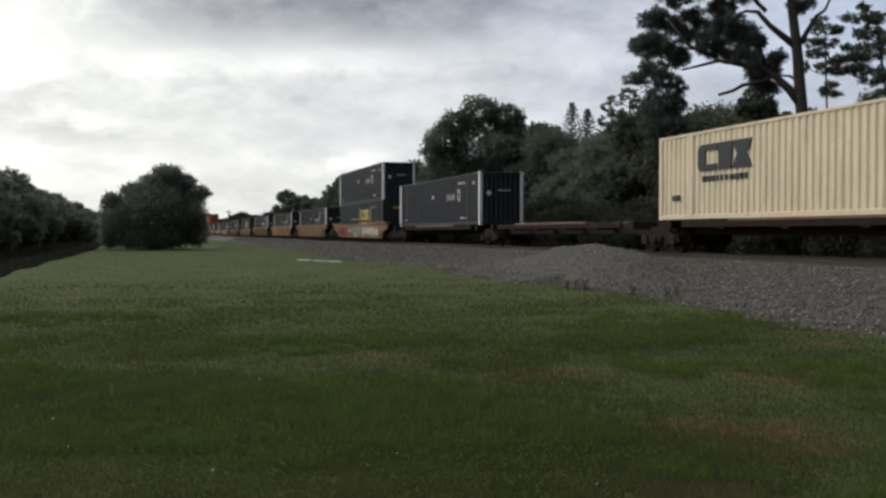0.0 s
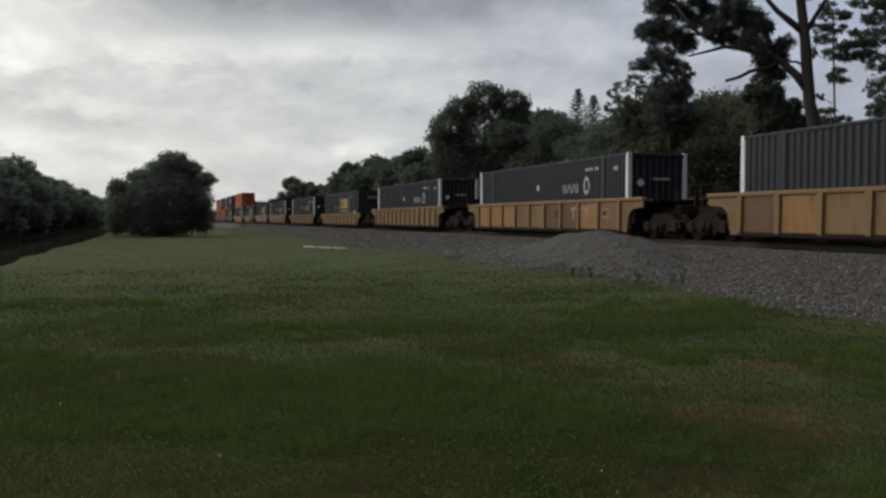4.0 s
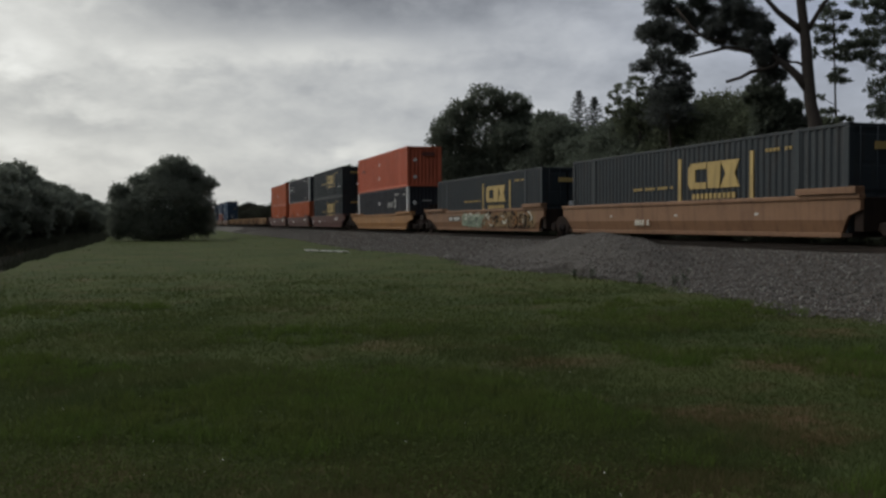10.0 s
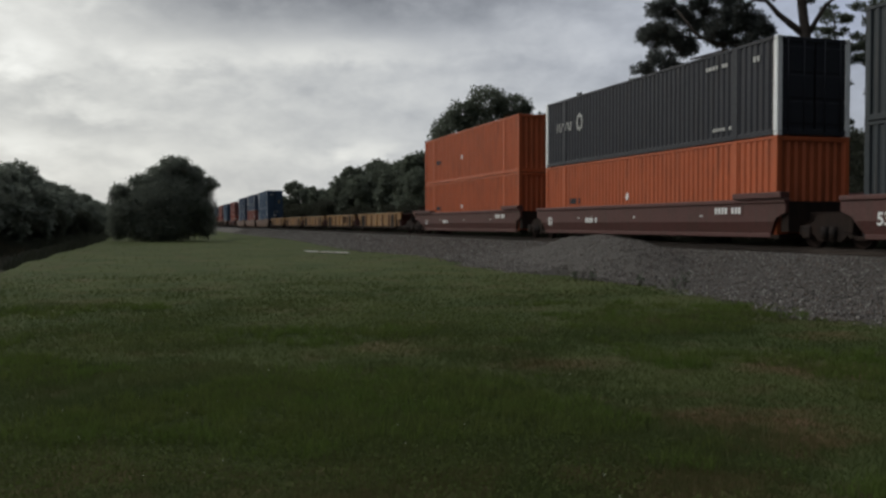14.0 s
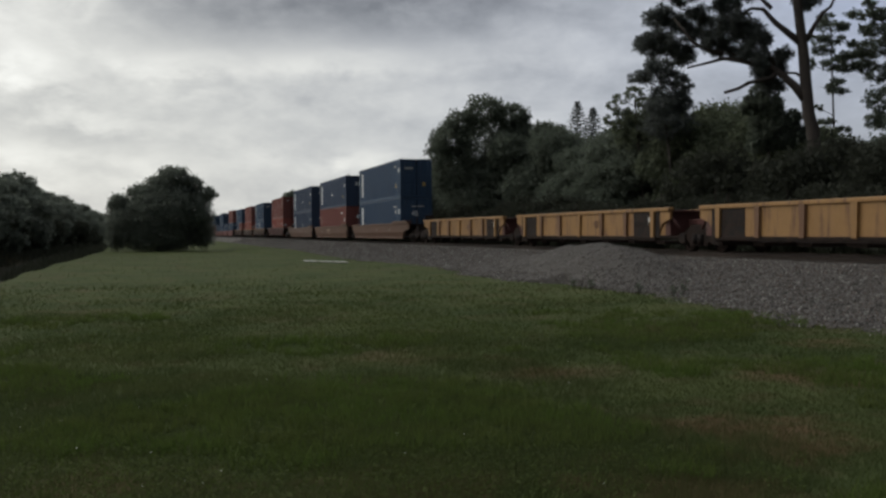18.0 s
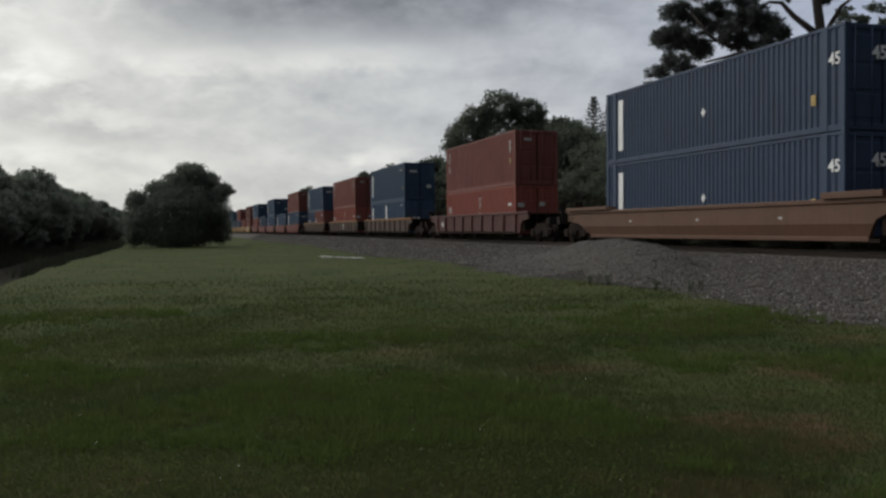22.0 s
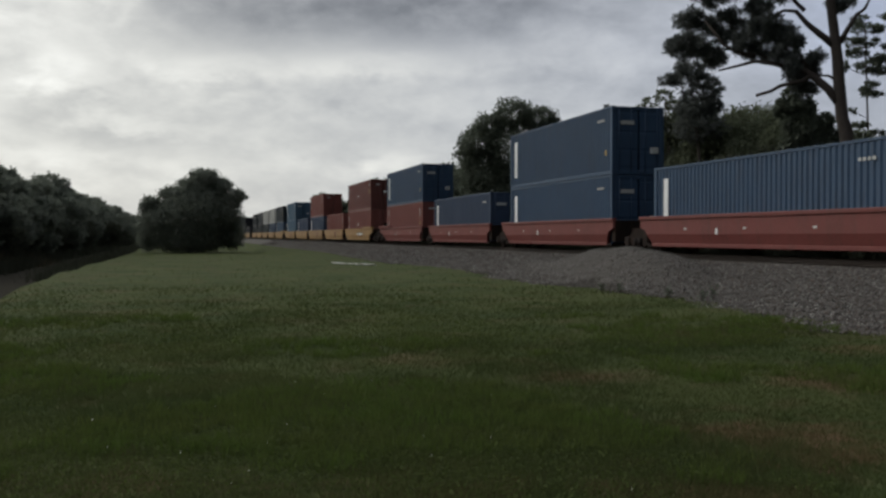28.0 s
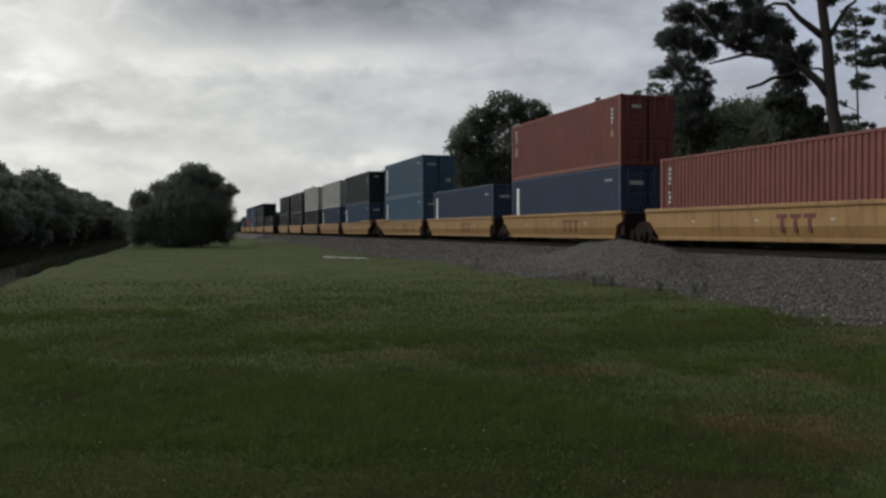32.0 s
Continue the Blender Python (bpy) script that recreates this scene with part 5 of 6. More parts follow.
def broadleaf(name, label, height, radius, seed, n, size, mat, skirt=0.25, lobes=None, trunk_r=0.22):
    """A tree: tapered trunk, limbs to the lobes of its crown, and leaf sprays."""
    rnd = random.Random(seed)
    t = thing(name, label, "tree")
    if lobes is None:
        lobes = []
        for i in range(13):
            a = i * 2.399 + rnd.uniform(-0.4, 0.4)
            zz = skirt + (0.88 - skirt) * (i + 0.5) / 13
            rr = radius * (0.75 * math.sqrt(max(0.05, 1 - ((zz - 0.5) / 0.55) ** 2))) * rnd.uniform(0.5, 1.0)
            s = rnd.uniform(0.30, 0.48)
            lobes.append((math.cos(a) * rr, math.sin(a) * rr, zz * height, radius * s, radius * s, radius * s * rnd.uniform(0.6, 0.85)))
    limb(t, [(0, 0, -0.3), (0.1, 0, height * 0.2), (rnd.uniform(-0.3, 0.3), 0.1, height * 0.45), (0, 0, height * 0.75)], trunk_r, trunk_r * 0.3, "trunk", 9)
    for l in lobes[::2]:
        limb(t, [(0.05, 0, height * 0.22), (l[0] * 0.4, l[1] * 0.4, l[2] * 0.6), (l[0] * 0.9, l[1] * 0.9, l[2])], trunk_r * 0.4, 0.03, "limb", 5)
    part("crown", foliage(lobes, n, size, mat), None, t)
    return t


def polar(az, d):
    """A place at a bearing (degrees, on the plan's own scale) and a distance."""
    az = 1.024 * az - 0.70
    return d * math.sin(radians(az)), d * math.cos(radians(az))


def at_view(az, d, turn=True):
    """A pose on the ground at a bearing and a distance, its x axis across that bearing."""
    x, y = polar(az, d)
    return pose(x, y, float(ground_z(x, y)), 0, 0, -az if turn else 0)


# the rounded tree on the lawn
lob = [(0.4, 0, 4.2, 4.4, 4.2, 3.1), (4.2, 0, 4.2, 1.9, 2.4, 2.5), (-3.6, 0, 3.2, 2.3, 2.6, 2.5), (5.0, 0, 2.0, 1.3, 2, 1.7), (-4.8, 0, 1.5, 1.2, 1.6, 1.4), (0, 0, 1.5, 4.5, 4, 1.5),
       (1.7, 0, 8.7, 1.8, 2, 1.1), (0.2, 0, 7.5, 1.9, 2, 1.2), (3.6, 0, 7.8, 1.4, 1.7, 0.9), (5.5, 0, 6.6, 1.1, 1.4, 0.85), (-1.9, 0, 6.6, 1.7, 1.8, 1.0), (-4.5, 0, 5.6, 1.1, 1.4, 0.85), (-5.4, 0, 4.5, 0.5, 0.8, 1.5), (1.8, 0, 6.9, 2.4, 2.2, 1.4), (0.8, 0, 5.6, 3.4, 3.0, 1.8)]
rt = broadleaf("rounded_tree", "broad rounded dark green tree standing on the lawn", 8.5, 5.5, 3, 100000, 0.145, "leaf_hazed", lobes=[(a, b, c + 0.35, d, e, f + (0.3 if c < 3 else 0.0)) for a, b, c, d, e, f in lob], trunk_r=0.4)
rt.matrix_basis = at_view(1.02, 113)

templates = [broadleaf("broadleaf_tree", "dark green broadleaf tree in the row of trees", 9.5, 4.4, 11 + i, n, size, m, skirt=0.12)
             for i, (m, n, size) in enumerate((("leaf", 34000, 0.155), ("leaf_olive", 34000, 0.155), ("leaf", 34000, 0.155), ("leaf_hazed", 15000, 0.26), ("leaf", 15000, 0.26)))]
used = set()


def tree(i, x, y, height, turn=0.0, wide=1.0):
    s = height / 9.5
    m = pose(x, y, float(ground_z(x, y)) - 0.05, 0, 0, turn) @ Matrix.Diagonal((s * wide, s * wide, s, 1))
    if i in used:
        return copy_thing(templates[i], m @ Matrix.Diagonal((*templates[i].scale, 1)).inverted())
    used.add(i)
    templates[i].matrix_basis = m
    return templates[i]


rnd = random.Random(21)
# across the ditch
y = 66.0
while y < 420:
    h = 9.2 + rnd.uniform(-1.2, 1.2) + (y - 66) * 0.004 - (1.2 if y < 105 else 0.3)
    tree(3, -15.2 - 0.0143 * y - rnd.uniform(0, 2.5), y, h, rnd.uniform(0, 360), 1.1)
    y += 6.5 + y * 0.02
# where the line of sight closes, past the rounded tree
for x, y, h in ((-10.5, 330, 9.5), (-6, 380, 10), (1, 420, 9), (8.5, 460, 8), (18.5, 430, 6.5), (28, 420, 6)):
    tree(3, x, y, h, x * 40, 1.3)
# behind the track: bearing, distance, height
for az, d, h, w in ((5.6, 300, 4.2, 1.8), (6.8, 262, 4.6, 1.7), (8.1, 225, 7.0, 1.3), (9.5, 188, 10.4, 0.95), (10.7, 170, 8.0, 1.1), (11.8, 152, 8.4, 1.1), (13.1, 133, 11.0, 0.95), (14.4, 124, 10.2, 1.0), (15.6, 112, 9.8, 1.0), (16.9, 105, 9.8, 1.0), (18.3, 98, 9.5, 1.0),
                    (25.3, 84, 12.0, 0.9), (23.6, 84, 12.2, 0.9), (26.8, 80, 11.0, 1.0), (28.2, 72, 9.6, 1.1), (29.6, 66, 8.8, 1.0), (31.5, 66, 10.2, 1.0), (33.6, 64, 10.6, 1.0), (35.2, 62, 10.0, 0.95), (36.8, 60, 9.0, 0.9), (38.8, 57, 7.9, 0.9), (41.2, 58, 7.4, 0.9), (43.2, 56, 7.0, 1.0), (46.0, 54, 8.6, 1.0), (50, 47, 7, 1.0)):
    x, y = polar(az, d)
    tree(rnd.randrange(3) if d < 90 else 4, x, y, h, rnd.uniform(0, 360), w)
# the tall crown in the middle
lob = [(-4.2, 0, 8.8, 1.3, 1.6, 1.3), (-3.3, 0, 10.1, 1.8, 2.2, 1.5), (-2.3, 0, 11.6, 1.6, 1.8, 1.2), (-0.1, 0, 12.8, 1.9, 2, 1.4), (2.4, 0, 12.3, 1.6, 1.8, 1.2), (3.3, 0, 10.3, 1.4, 1.8, 1.4), (0, 0, 9.5, 2.6, 2.6, 2.2), (-3.0, 0, 7.0, 2.2, 2.2, 1.8), (1.5, 0, 6.8, 3.0, 2.6, 2.2), (-0.5, 0, 4.2, 3.6, 3, 2.4), (3.6, 0, 12.3, 0.7, 0.8, 0.4)]
tc_ = broadleaf("tall_tree", "tall dark broadleaf tree rising over the hedge", 11.5, 5, 5, 42000, 0.16, "leaf", lobes=lob, trunk_r=0.35)
tc_.matrix_basis = at_view(20.8, 85)


def norfolk_pine(az, d, height, seed):
    """A narrow conifer with tiers of short level boughs."""
    t = thing("norfolk_pine", "slim tiered conifer standing behind the trees", "tree", "tiered conifers")
    limb(t, [(0, 0, -0.2), (0, 0, height * 0.5), (0, 0, height)], 0.16, 0.02, "trunk", 6)
    pts = []
    r = np.random.default_rng(seed)
    for k in range(18):
        z = height * (0.58 + 0.0235 * k)
        reach = min(1.7, 0.10 + 0.40 * (height - z))
        for b in range(6):
            a = b * math.tau / 6 + k * 0.5
            s = np.linspace(0.1, 1, 7)
            pts.append(np.stack([np.cos(a) * s * reach, np.sin(a) * s * reach, z + 0.22 * s * s], 1))
    v, f = leaves(np.repeat(np.concatenate(pts), 4, 0) + r.normal(size=(len(pts) * 28, 3)) * 0.05, 0.11, 0.5, 0.2, r)
    part("crown", raw_mesh("crown", v, f, "needle"), None, t)
    t.matrix_basis = at_view(az, d)
    return t


norfolk_pine(26.5, 92, 14.6, 1)
norfolk_pine(27.45, 92, 13.9, 2)


def big_pine():
    t = thing("old_pine", "tall old pine with crooked limbs and clumped needles", "tree")
    limb(t, [(0.15, 0, -0.3), (0.05, 0, 3.0), (0.0, 0, 5.1), (-0.15, 0, 6.7), (-0.35, 0, 7.5), (-0.5, 0, 9.3), (-0.6, 0, 10.7), (-0.7, 0, 11.6), (-0.9, 0, 13.3), (-1.0, 0, 14.6), (-0.8, 0.2, 16.2)], 0.40, 0.19, "trunk", 11)
    for pts, a, b in (([(-0.45, 0, 8.2), (-1.0, 0, 9.0), (-1.6, -0.1, 9.6), (-2.1, -0.2, 10.0), (-3.0, -0.3, 10.3), (-3.8, -0.3, 10.55), (-4.6, -0.4, 10.7), (-5.5, -0.5, 10.5), (-6.5, -0.6, 10.3)], 0.25, 0.05),
                      ([(-1.9, -0.1, 9.9), (-2.2, -0.3, 9.5), (-2.6, -0.5, 9.4), (-3.3, -0.8, 9.25), (-3.8, -1.0, 8.95), (-4.5, -1.2, 8.75)], 0.14, 0.08),
                      ([(-0.6, 0, 11.2), (-0.1, 0.1, 12.1), (0.3, 0.2, 12.8), (0.7, 0.3, 13.1), (1.0, 0.4, 13.8)], 0.15, 0.05),
                      ([(-0.75, 0, 11.3), (-1.5, 0, 12.0), (-2.0, -0.1, 12.45), (-2.6, -0.2, 13.2), (-3.2, -0.2, 13.3), (-3.8, -0.3, 13.0)], 0.20, 0.05),
                      ([(-4.6, -0.4, 11.0), (-5.4, -0.4, 11.2), (-6.2, -0.5, 11.7), (-7.2, -0.5, 13.1)], 0.14, 0.05),
                      ([(-3.9, -0.3, 10.8), (-4.9, 0.1, 11.5), (-6.0, 0.4, 11.6), (-7.6, 0.5, 11.9)], 0.11, 0.05),
                      ([(-2.1, -0.2, 10.2), (-2.5, 0, 11.2), (-3.3, 0.2, 12.2)], 0.16, 0.05),
                      ([(-0.55, 0, 9.4), (-1.0, 0.1, 9.75), (-1.6, 0.2, 9.8)], 0.09, 0.05),
                      ([(-2.2, -0.2, 13.2), (-3.2, 0.1, 14.4), (-4.6, 0.2, 14.6)], 0.12, 0.04),
                      ([(-0.9, 0, 13.6), (-0.2, 0.3, 14.6), (1.4, 0.5, 15.4)], 0.14, 0.05)):
        limb(t, pts, a, b)
    # needle clumps: place across and up, half width, half height; each is made of round brushes of needles
    clumps = [(-7.9, 11.8, 1.3, 0.65), (-9.0, 12.0, 0.5, 0.4), (-6.9, 11.2, 0.75, 0.5), (-8.2, 13.4, 0.85, 0.55), (-7.1, 12.9, 0.65, 0.55), (-6.3, 12.3, 0.5, 0.45), (-6.0, 13.3, 0.5, 0.35),
              (-4.3, 12.3, 1.1, 1.0), (-5.3, 11.7, 0.6, 0.55), (-3.2, 12.2, 0.75, 0.7), (-2.8, 11.6, 0.55, 0.6), (-4.6, 11.1, 0.75, 0.25), (-3.3, 10.95, 0.75, 0.35), (-5.6, 12.9, 0.4, 0.4), (-2.7, 10.4, 0.6, 0.5), (-2.5, 9.75, 0.6, 0.5), (-2.1, 9.2, 0.5, 0.45), (-1.9, 10.1, 0.4, 0.35),
              (-1.55, 10.85, 0.35, 0.3), (-1.85, 10.6, 0.3, 0.25), (-4.6, 13.6, 0.7, 0.5), (-6.9, 14.3, 0.9, 0.6), (-5.2, 14.8, 1.0, 0.6), (-3.4, 14.2, 0.9, 0.5), (-0.5, 13.5, 0.6, 0.3), (-2.4, 15.2, 1.0, 0.6), (-0.9, 16.3, 1.2, 0.7), (1.3, 15.5, 0.8, 0.5), (-4.2, 16.0, 1.0, 0.6), (1.1, 14.1, 0.4, 0.3)]
    rng = np.random.default_rng(9)
    for x, z, w, h in clumps:
        w, h = w * 1.06, h * 1.05
        k = max(7, int(50 * w * h + 12 * w))
        d = rng.normal(size=(k, 3))
        d /= np.linalg.norm(d, axis=1)[:, None]
        hub = d * (rng.uniform(0.1, 1.0, (k, 1)) ** 0.5) * (w, max(w, h) * 0.8, h) + (x, rng.uniform(-0.6, 0.6), z)
        hub = np.repeat(hub, 90, 0)
        n = len(hub)
        way = rng.normal(size=(n, 3)) + (0, 0, 0.35)
        way /= np.linalg.norm(way, axis=1)[:, None]
        side = np.cross(way, rng.normal(size=(n, 3)))
        side /= np.linalg.norm(side, axis=1)[:, None]
        reach = rng.uniform(0.16, 0.38, (n, 1))
        v = np.stack([hub + way * reach - side * 0.022, hub + way * reach + side * 0.022, hub + way * 0.03], 1).reshape(-1, 3)
        part("needles", raw_mesh("needles", v, np.arange(3 * n).reshape(n, 3), "needle"), None, t)
    t.matrix_basis = at_view(40.2, 51)
    return t


big_pine()


def clump_tree(name, label, az, d, lobes, n, size, mat, trunk, r=0.15, aspect=0.5):
    t = thing(name, label, "tree")
    limb(t, trunk, r, r * 0.35, "trunk", 7)
    for l in lobes:
        limb(t, [(trunk[-1][0] * 0.5, 0, l[2] - 0.25 * abs(l[0]) - 0.3), (l[0], l[1], l[2])], r * 0.25, 0.02, "limb", 5)
    part("crown", foliage(lobes, n, size, mat, 0.2, 14, aspect), None, t)
    t.matrix_basis = at_view(az, d)
    return t


clump_tree("young_pine", "young pine with dark layered needle clumps", 32.5, 60,
           [(-1.2, 0, 12.1, 1.1, 1, 0.4), (-2.5, 0, 11.4, 0.7, 0.7, 0.35), (-1.4, 0, 11.5, 1.3, 1.1, 0.5), (-0.1, 0, 11.2, 0.8, 0.9, 0.45), (0.5, 0, 10.8, 0.5, 0.6, 0.35), (-0.6, 0, 10.4, 1.2, 1.1, 0.5), (-0.9, 0, 9.6, 1.3, 1.2, 0.6), (0.2, 0, 9.7, 0.7, 0.8, 0.6), (-0.6, 0, 8.4, 1.6, 1.4, 1.0)], 7500, 0.2, "needle", [(-0.4, 0, -0.2), (-0.5, 0, 6), (-1.2, 0, 12.0)], 0.15, 0.2)
clump_tree("light_leaved_tree", "small tree with loose yellow-green leaves", 30.4, 63,
           [(-0.6, 0, 10.9, 0.6, 0.7, 0.4), (-1.4, 0, 10.5, 0.6, 0.7, 0.4), (-2.0, 0, 10.1, 0.4, 0.5, 0.3), (0.3, 0, 10.3, 0.8, 0.8, 0.5), (-1.3, 0, 9.6, 0.7, 0.7, 0.4), (-2.1, 0, 9.1, 0.6, 0.6, 0.3), (-1.5, 0, 8.6, 0.7, 0.8, 0.4), (-0.4, 0, 9.3, 0.9, 0.9, 0.6), (0.8, 0, 9.0, 1.0, 1, 0.7), (-0.2, 0, 7.6, 1.6, 1.4, 1.0)], 3600, 0.12, "leaf_olive", [(0, 0, -0.2), (0, 0, 4), (-0.5, 0, 10.4)])
clump_tree("columnar_tree", "dense dark spreading tree in front of the pine", 37.4, 54,
           [(-0.2, 0, 9.35, 0.5, 0.6, 0.45), (-0.3, 0, 8.6, 0.8, 0.8, 0.6), (0.4, 0, 8.4, 0.6, 0.7, 0.6), (-0.9, 0, 8.3, 0.4, 0.5, 0.3), (0.2, 0, 7.6, 1.0, 0.9, 0.7), (0.9, 0, 7.3, 0.7, 0.7, 0.5), (0.3, 0, 6.7, 1.1, 1.0, 0.7), (1.1, 0, 6.5, 0.7, 0.7, 0.5), (-0.5, 0, 6.2, 0.5, 0.6, 0.4), (1.5, 0, 7.7, 0.45, 0.6, 0.45), (1.8, 0, 6.8, 0.5, 0.6, 0.5)], 9000, 0.15, "leaf", [(0.3, 0, -0.2), (0.3, 0, 5), (-0.1, 0, 9.2)])
clump_tree("slender_tree", "slender tree with layered tufts on a thin stem", 41.15, 60,
           [(-0.5, 0, 14.5, 0.5, 0.5, 0.22), (-0.2, 0, 13.9, 0.9, 0.7, 0.28), (0.5, 0, 13.8, 0.4, 0.5, 0.15), (-1.0, 0, 13.2, 0.65, 0.6, 0.3), (0.0, 0, 13.1, 0.65, 0.6, 0.3), (-0.6, 0, 12.5, 0.7, 0.6, 0.25), (-1.4, 0, 11.7, 0.4, 0.4, 0.3), (0.0, 0, 11.6, 0.75, 0.7, 0.3), (0.5, 0, 11.9, 0.4, 0.4, 0.15), (0.05, 0, 10.3, 0.55, 0.55, 0.35), (0.1, 0, 9.9, 0.7, 0.6, 0.12), (-0.9, 0, 9.0, 0.45, 0.4, 0.1), (-0.4, 0, 8.1, 0.6, 0.5, 0.12), (0.5, 0, 7.6, 0.5, 0.5, 0.12)], 3400, 0.2, "leaf", [(0, 0, -0.2), (0.02, 0, 7), (-0.2, 0, 14.2)], 0.1, 0.2)
clump_tree("layered_tree", "dark tree with layered foliage at the line's edge", 44.1, 60,
           [(-1.2, 0, 15.0, 0.45, 0.5, 0.25), (-1.6, 0, 14.45, 0.8, 0.7, 0.22), (-0.6, 0, 14.3, 0.7, 0.7, 0.3), (-1.0, 0, 13.5, 0.85, 0.8, 0.38), (-1.9, 0, 12.7, 0.6, 0.6, 0.22), (-2.2, 0, 12.0, 0.9, 0.7, 0.27), (-2.6, 0, 11.3, 0.6, 0.6, 0.22), (-0.9, 0, 12.3, 1.0, 0.9, 0.5), (-1.6, 0, 11.4, 0.7, 0.7, 0.3), (-0.6, 0, 10.8, 0.9, 0.9, 0.5), (0.2, 0, 13.0, 0.9, 0.9, 0.6), (-0.4, 0, 9.4, 1.0, 1, 0.7), (0.1, 0, 8.2, 1.2, 1.1, 0.8), (-1.0, 0, 8.0, 0.7, 0.7, 0.4)], 7200, 0.21, "leaf", [(0.3, 0, -0.2), (0.3, 0, 8), (-0.6, 0, 14.6)], 0.16, 0.2)

# undergrowth along the far side of the track
bushes = [thing("bush", "dense dark green bush beyond the railway track", "bush", "undergrowth by the track") for _ in range(3)]
for i, b in enumerate(bushes):
    r = random.Random(40 + i)
    lob = [(r.uniform(-1.6, 1.6), r.uniform(-1.2, 1.2), r.uniform(0.6, 2.6), r.uniform(0.9, 1.5), r.uniform(0.9, 1.4), r.uniform(0.7, 1.2)) for _ in range(9)]
    for l in lob[:3]:
        limb(b, [(0, 0, -0.1), (l[0] * 0.6, l[1] * 0.6, l[2] * 0.6), l[:3]], 0.06, 0.02, "stem", 5)
    # leaf colour already darkened for shade
    part("crown", foliage(lob, 10500, 0.115, "leaf_shaded"), None, b)
k, y = 0, 12.0
while y < 330:
    x = 26.6 + rnd.uniform(-0.7, 1.2) + (2.2 if k % 2 else 0)
    s = rnd.uniform(0.72, 0.98) * (1 + max(0, y - 45) * 0.004)
    m = pose(x, y, float(ground_z(x, y)), 0, 0, rnd.uniform(0, 360)) @ Matrix.Diagonal((s, s, s * 1.15, 1))
    if k < 3:
        bushes[k].matrix_basis = m
    else:
        src = bushes[rnd.randrange(3)]
        copy_thing(src, m @ Matrix.Diagonal((*src.scale, 1)).inverted())
    k += 1
    y += 1.5 + y * 0.012
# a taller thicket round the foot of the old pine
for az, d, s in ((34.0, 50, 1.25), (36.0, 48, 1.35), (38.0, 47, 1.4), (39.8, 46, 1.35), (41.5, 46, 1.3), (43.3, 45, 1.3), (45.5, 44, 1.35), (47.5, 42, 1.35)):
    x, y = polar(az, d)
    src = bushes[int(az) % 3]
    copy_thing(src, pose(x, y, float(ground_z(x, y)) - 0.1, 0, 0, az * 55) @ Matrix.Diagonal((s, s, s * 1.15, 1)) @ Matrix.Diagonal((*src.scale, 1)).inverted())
# low scrub on the ditch's far bank
for x, y, s in ((-15.3, 52, 1.0), (-16.4, 60, 1.2), (-15.6, 72, 1.0), (-15.6, 84, 1.0), (-16.0, 97, 1.0), (-15.8, 112, 1.1), (-16.3, 130, 1.2), (-16.3, 150, 1.3), (-16.5, 175, 1.4), (-16.5, 205, 1.5), (-15.4, 240, 1.5)):
    copy_thing(bushes[0], pose(x, y, float(ground_z(x, y)) - 0.1, 0, 0, x * 77) @ Matrix.Diagonal((s, s, s, 1)) @ Matrix.Diagonal((*bushes[0].scale, 1)).inverted())


# ---------------------------------------------------------------- small things
def utility_pole():
    p = thing("utility_pole", "grey wooden utility pole with a cross arm", "pole", at=(25.3, 300, 0.2))
    part("post", rod((0, 0, -0.3), (0, 0, 8.8), 0.24, 8, 0.18), "bark", p)
    put(part("cross_arm", boxes((-1.1, 1.1, -0.08, 0.08, -0.1, 0.1), bevel=0.01), "bark", p), 0, 0, 8.1)
    for x in (-0.95, 0, 0.95):
        put(part("insulator", rod((0, 0, 0), (0, 0, 0.25), 0.05), "steel", p), x, 0, 8.19)


utility_pole()
for az, d, w, l, turn in ((9.9, 51.5, 0.75, 0.42, 20), (10.62, 50.2, 0.3, 0.3, -10), (11.5, 49.2, 1.15, 0.36, 12)):
    x, y = polar(az, d)
    bm = bmesh.new()
    bmesh.ops.create_grid(bm, x_segments=7, y_segments=3, size=0.5)
    for v in bm.verts:
        v.co = (v.co.x * w * (1 + 0.1 * math.sin(v.co.y * 9)), v.co.y * l + 0.03 * math.sin(v.co.x * 23), 0.08 + 0.03 * math.sin(v.co.x * 13 + v.co.y * 4))
    bmesh.ops.solidify(bm, geom=bm.faces[:], thickness=0.025)
    ob = part("discarded_board", bm, "paper", None)
    ob.matrix_basis = pose(x, y, 0.02, 4, 3, turn)
    tagged(ob, "broken white board lying at the grass edge", "litter", "boards on the grass")


def weed(az, d, h):
    w = thing("weed", "small dark weed growing at the gravel edge", "plant", "weeds in the gravel")
    r = np.random.default_rng(int(az * 10))
    for i in range(4):
        limb(w, [(0, 0, -0.05), (0.05 * math.cos(i * 1.6), 0.05 * math.sin(i * 1.6), h * 0.5), (0.12 * math.cos(i * 1.6), 0.12 * math.sin(i * 1.6), h)], 0.008, 0.003, "stem", 4)
    c = r.normal(size=(50, 3)) * (0.05, 0.05, h * 0.25) + (0, 0, h * 0.55)
    v, f = leaves(c, 0.05, 0.4, 0.3, r)
    part("foliage", raw_mesh("foliage", v, f, "leaf"), None, w)
    x, y = polar(az, d)
    w.matrix_basis = pose(x, y, max(float(bed_z(x, y)), 0.0))


for az, d, h in ((27.3, 25.6, 0.36), (32.8, 22.9, 0.45), (32.2, 23.1, 0.3), (30.2, 24.2, 0.3), (26.2, 26.4, 0.2)):
    weed(az, d, h)


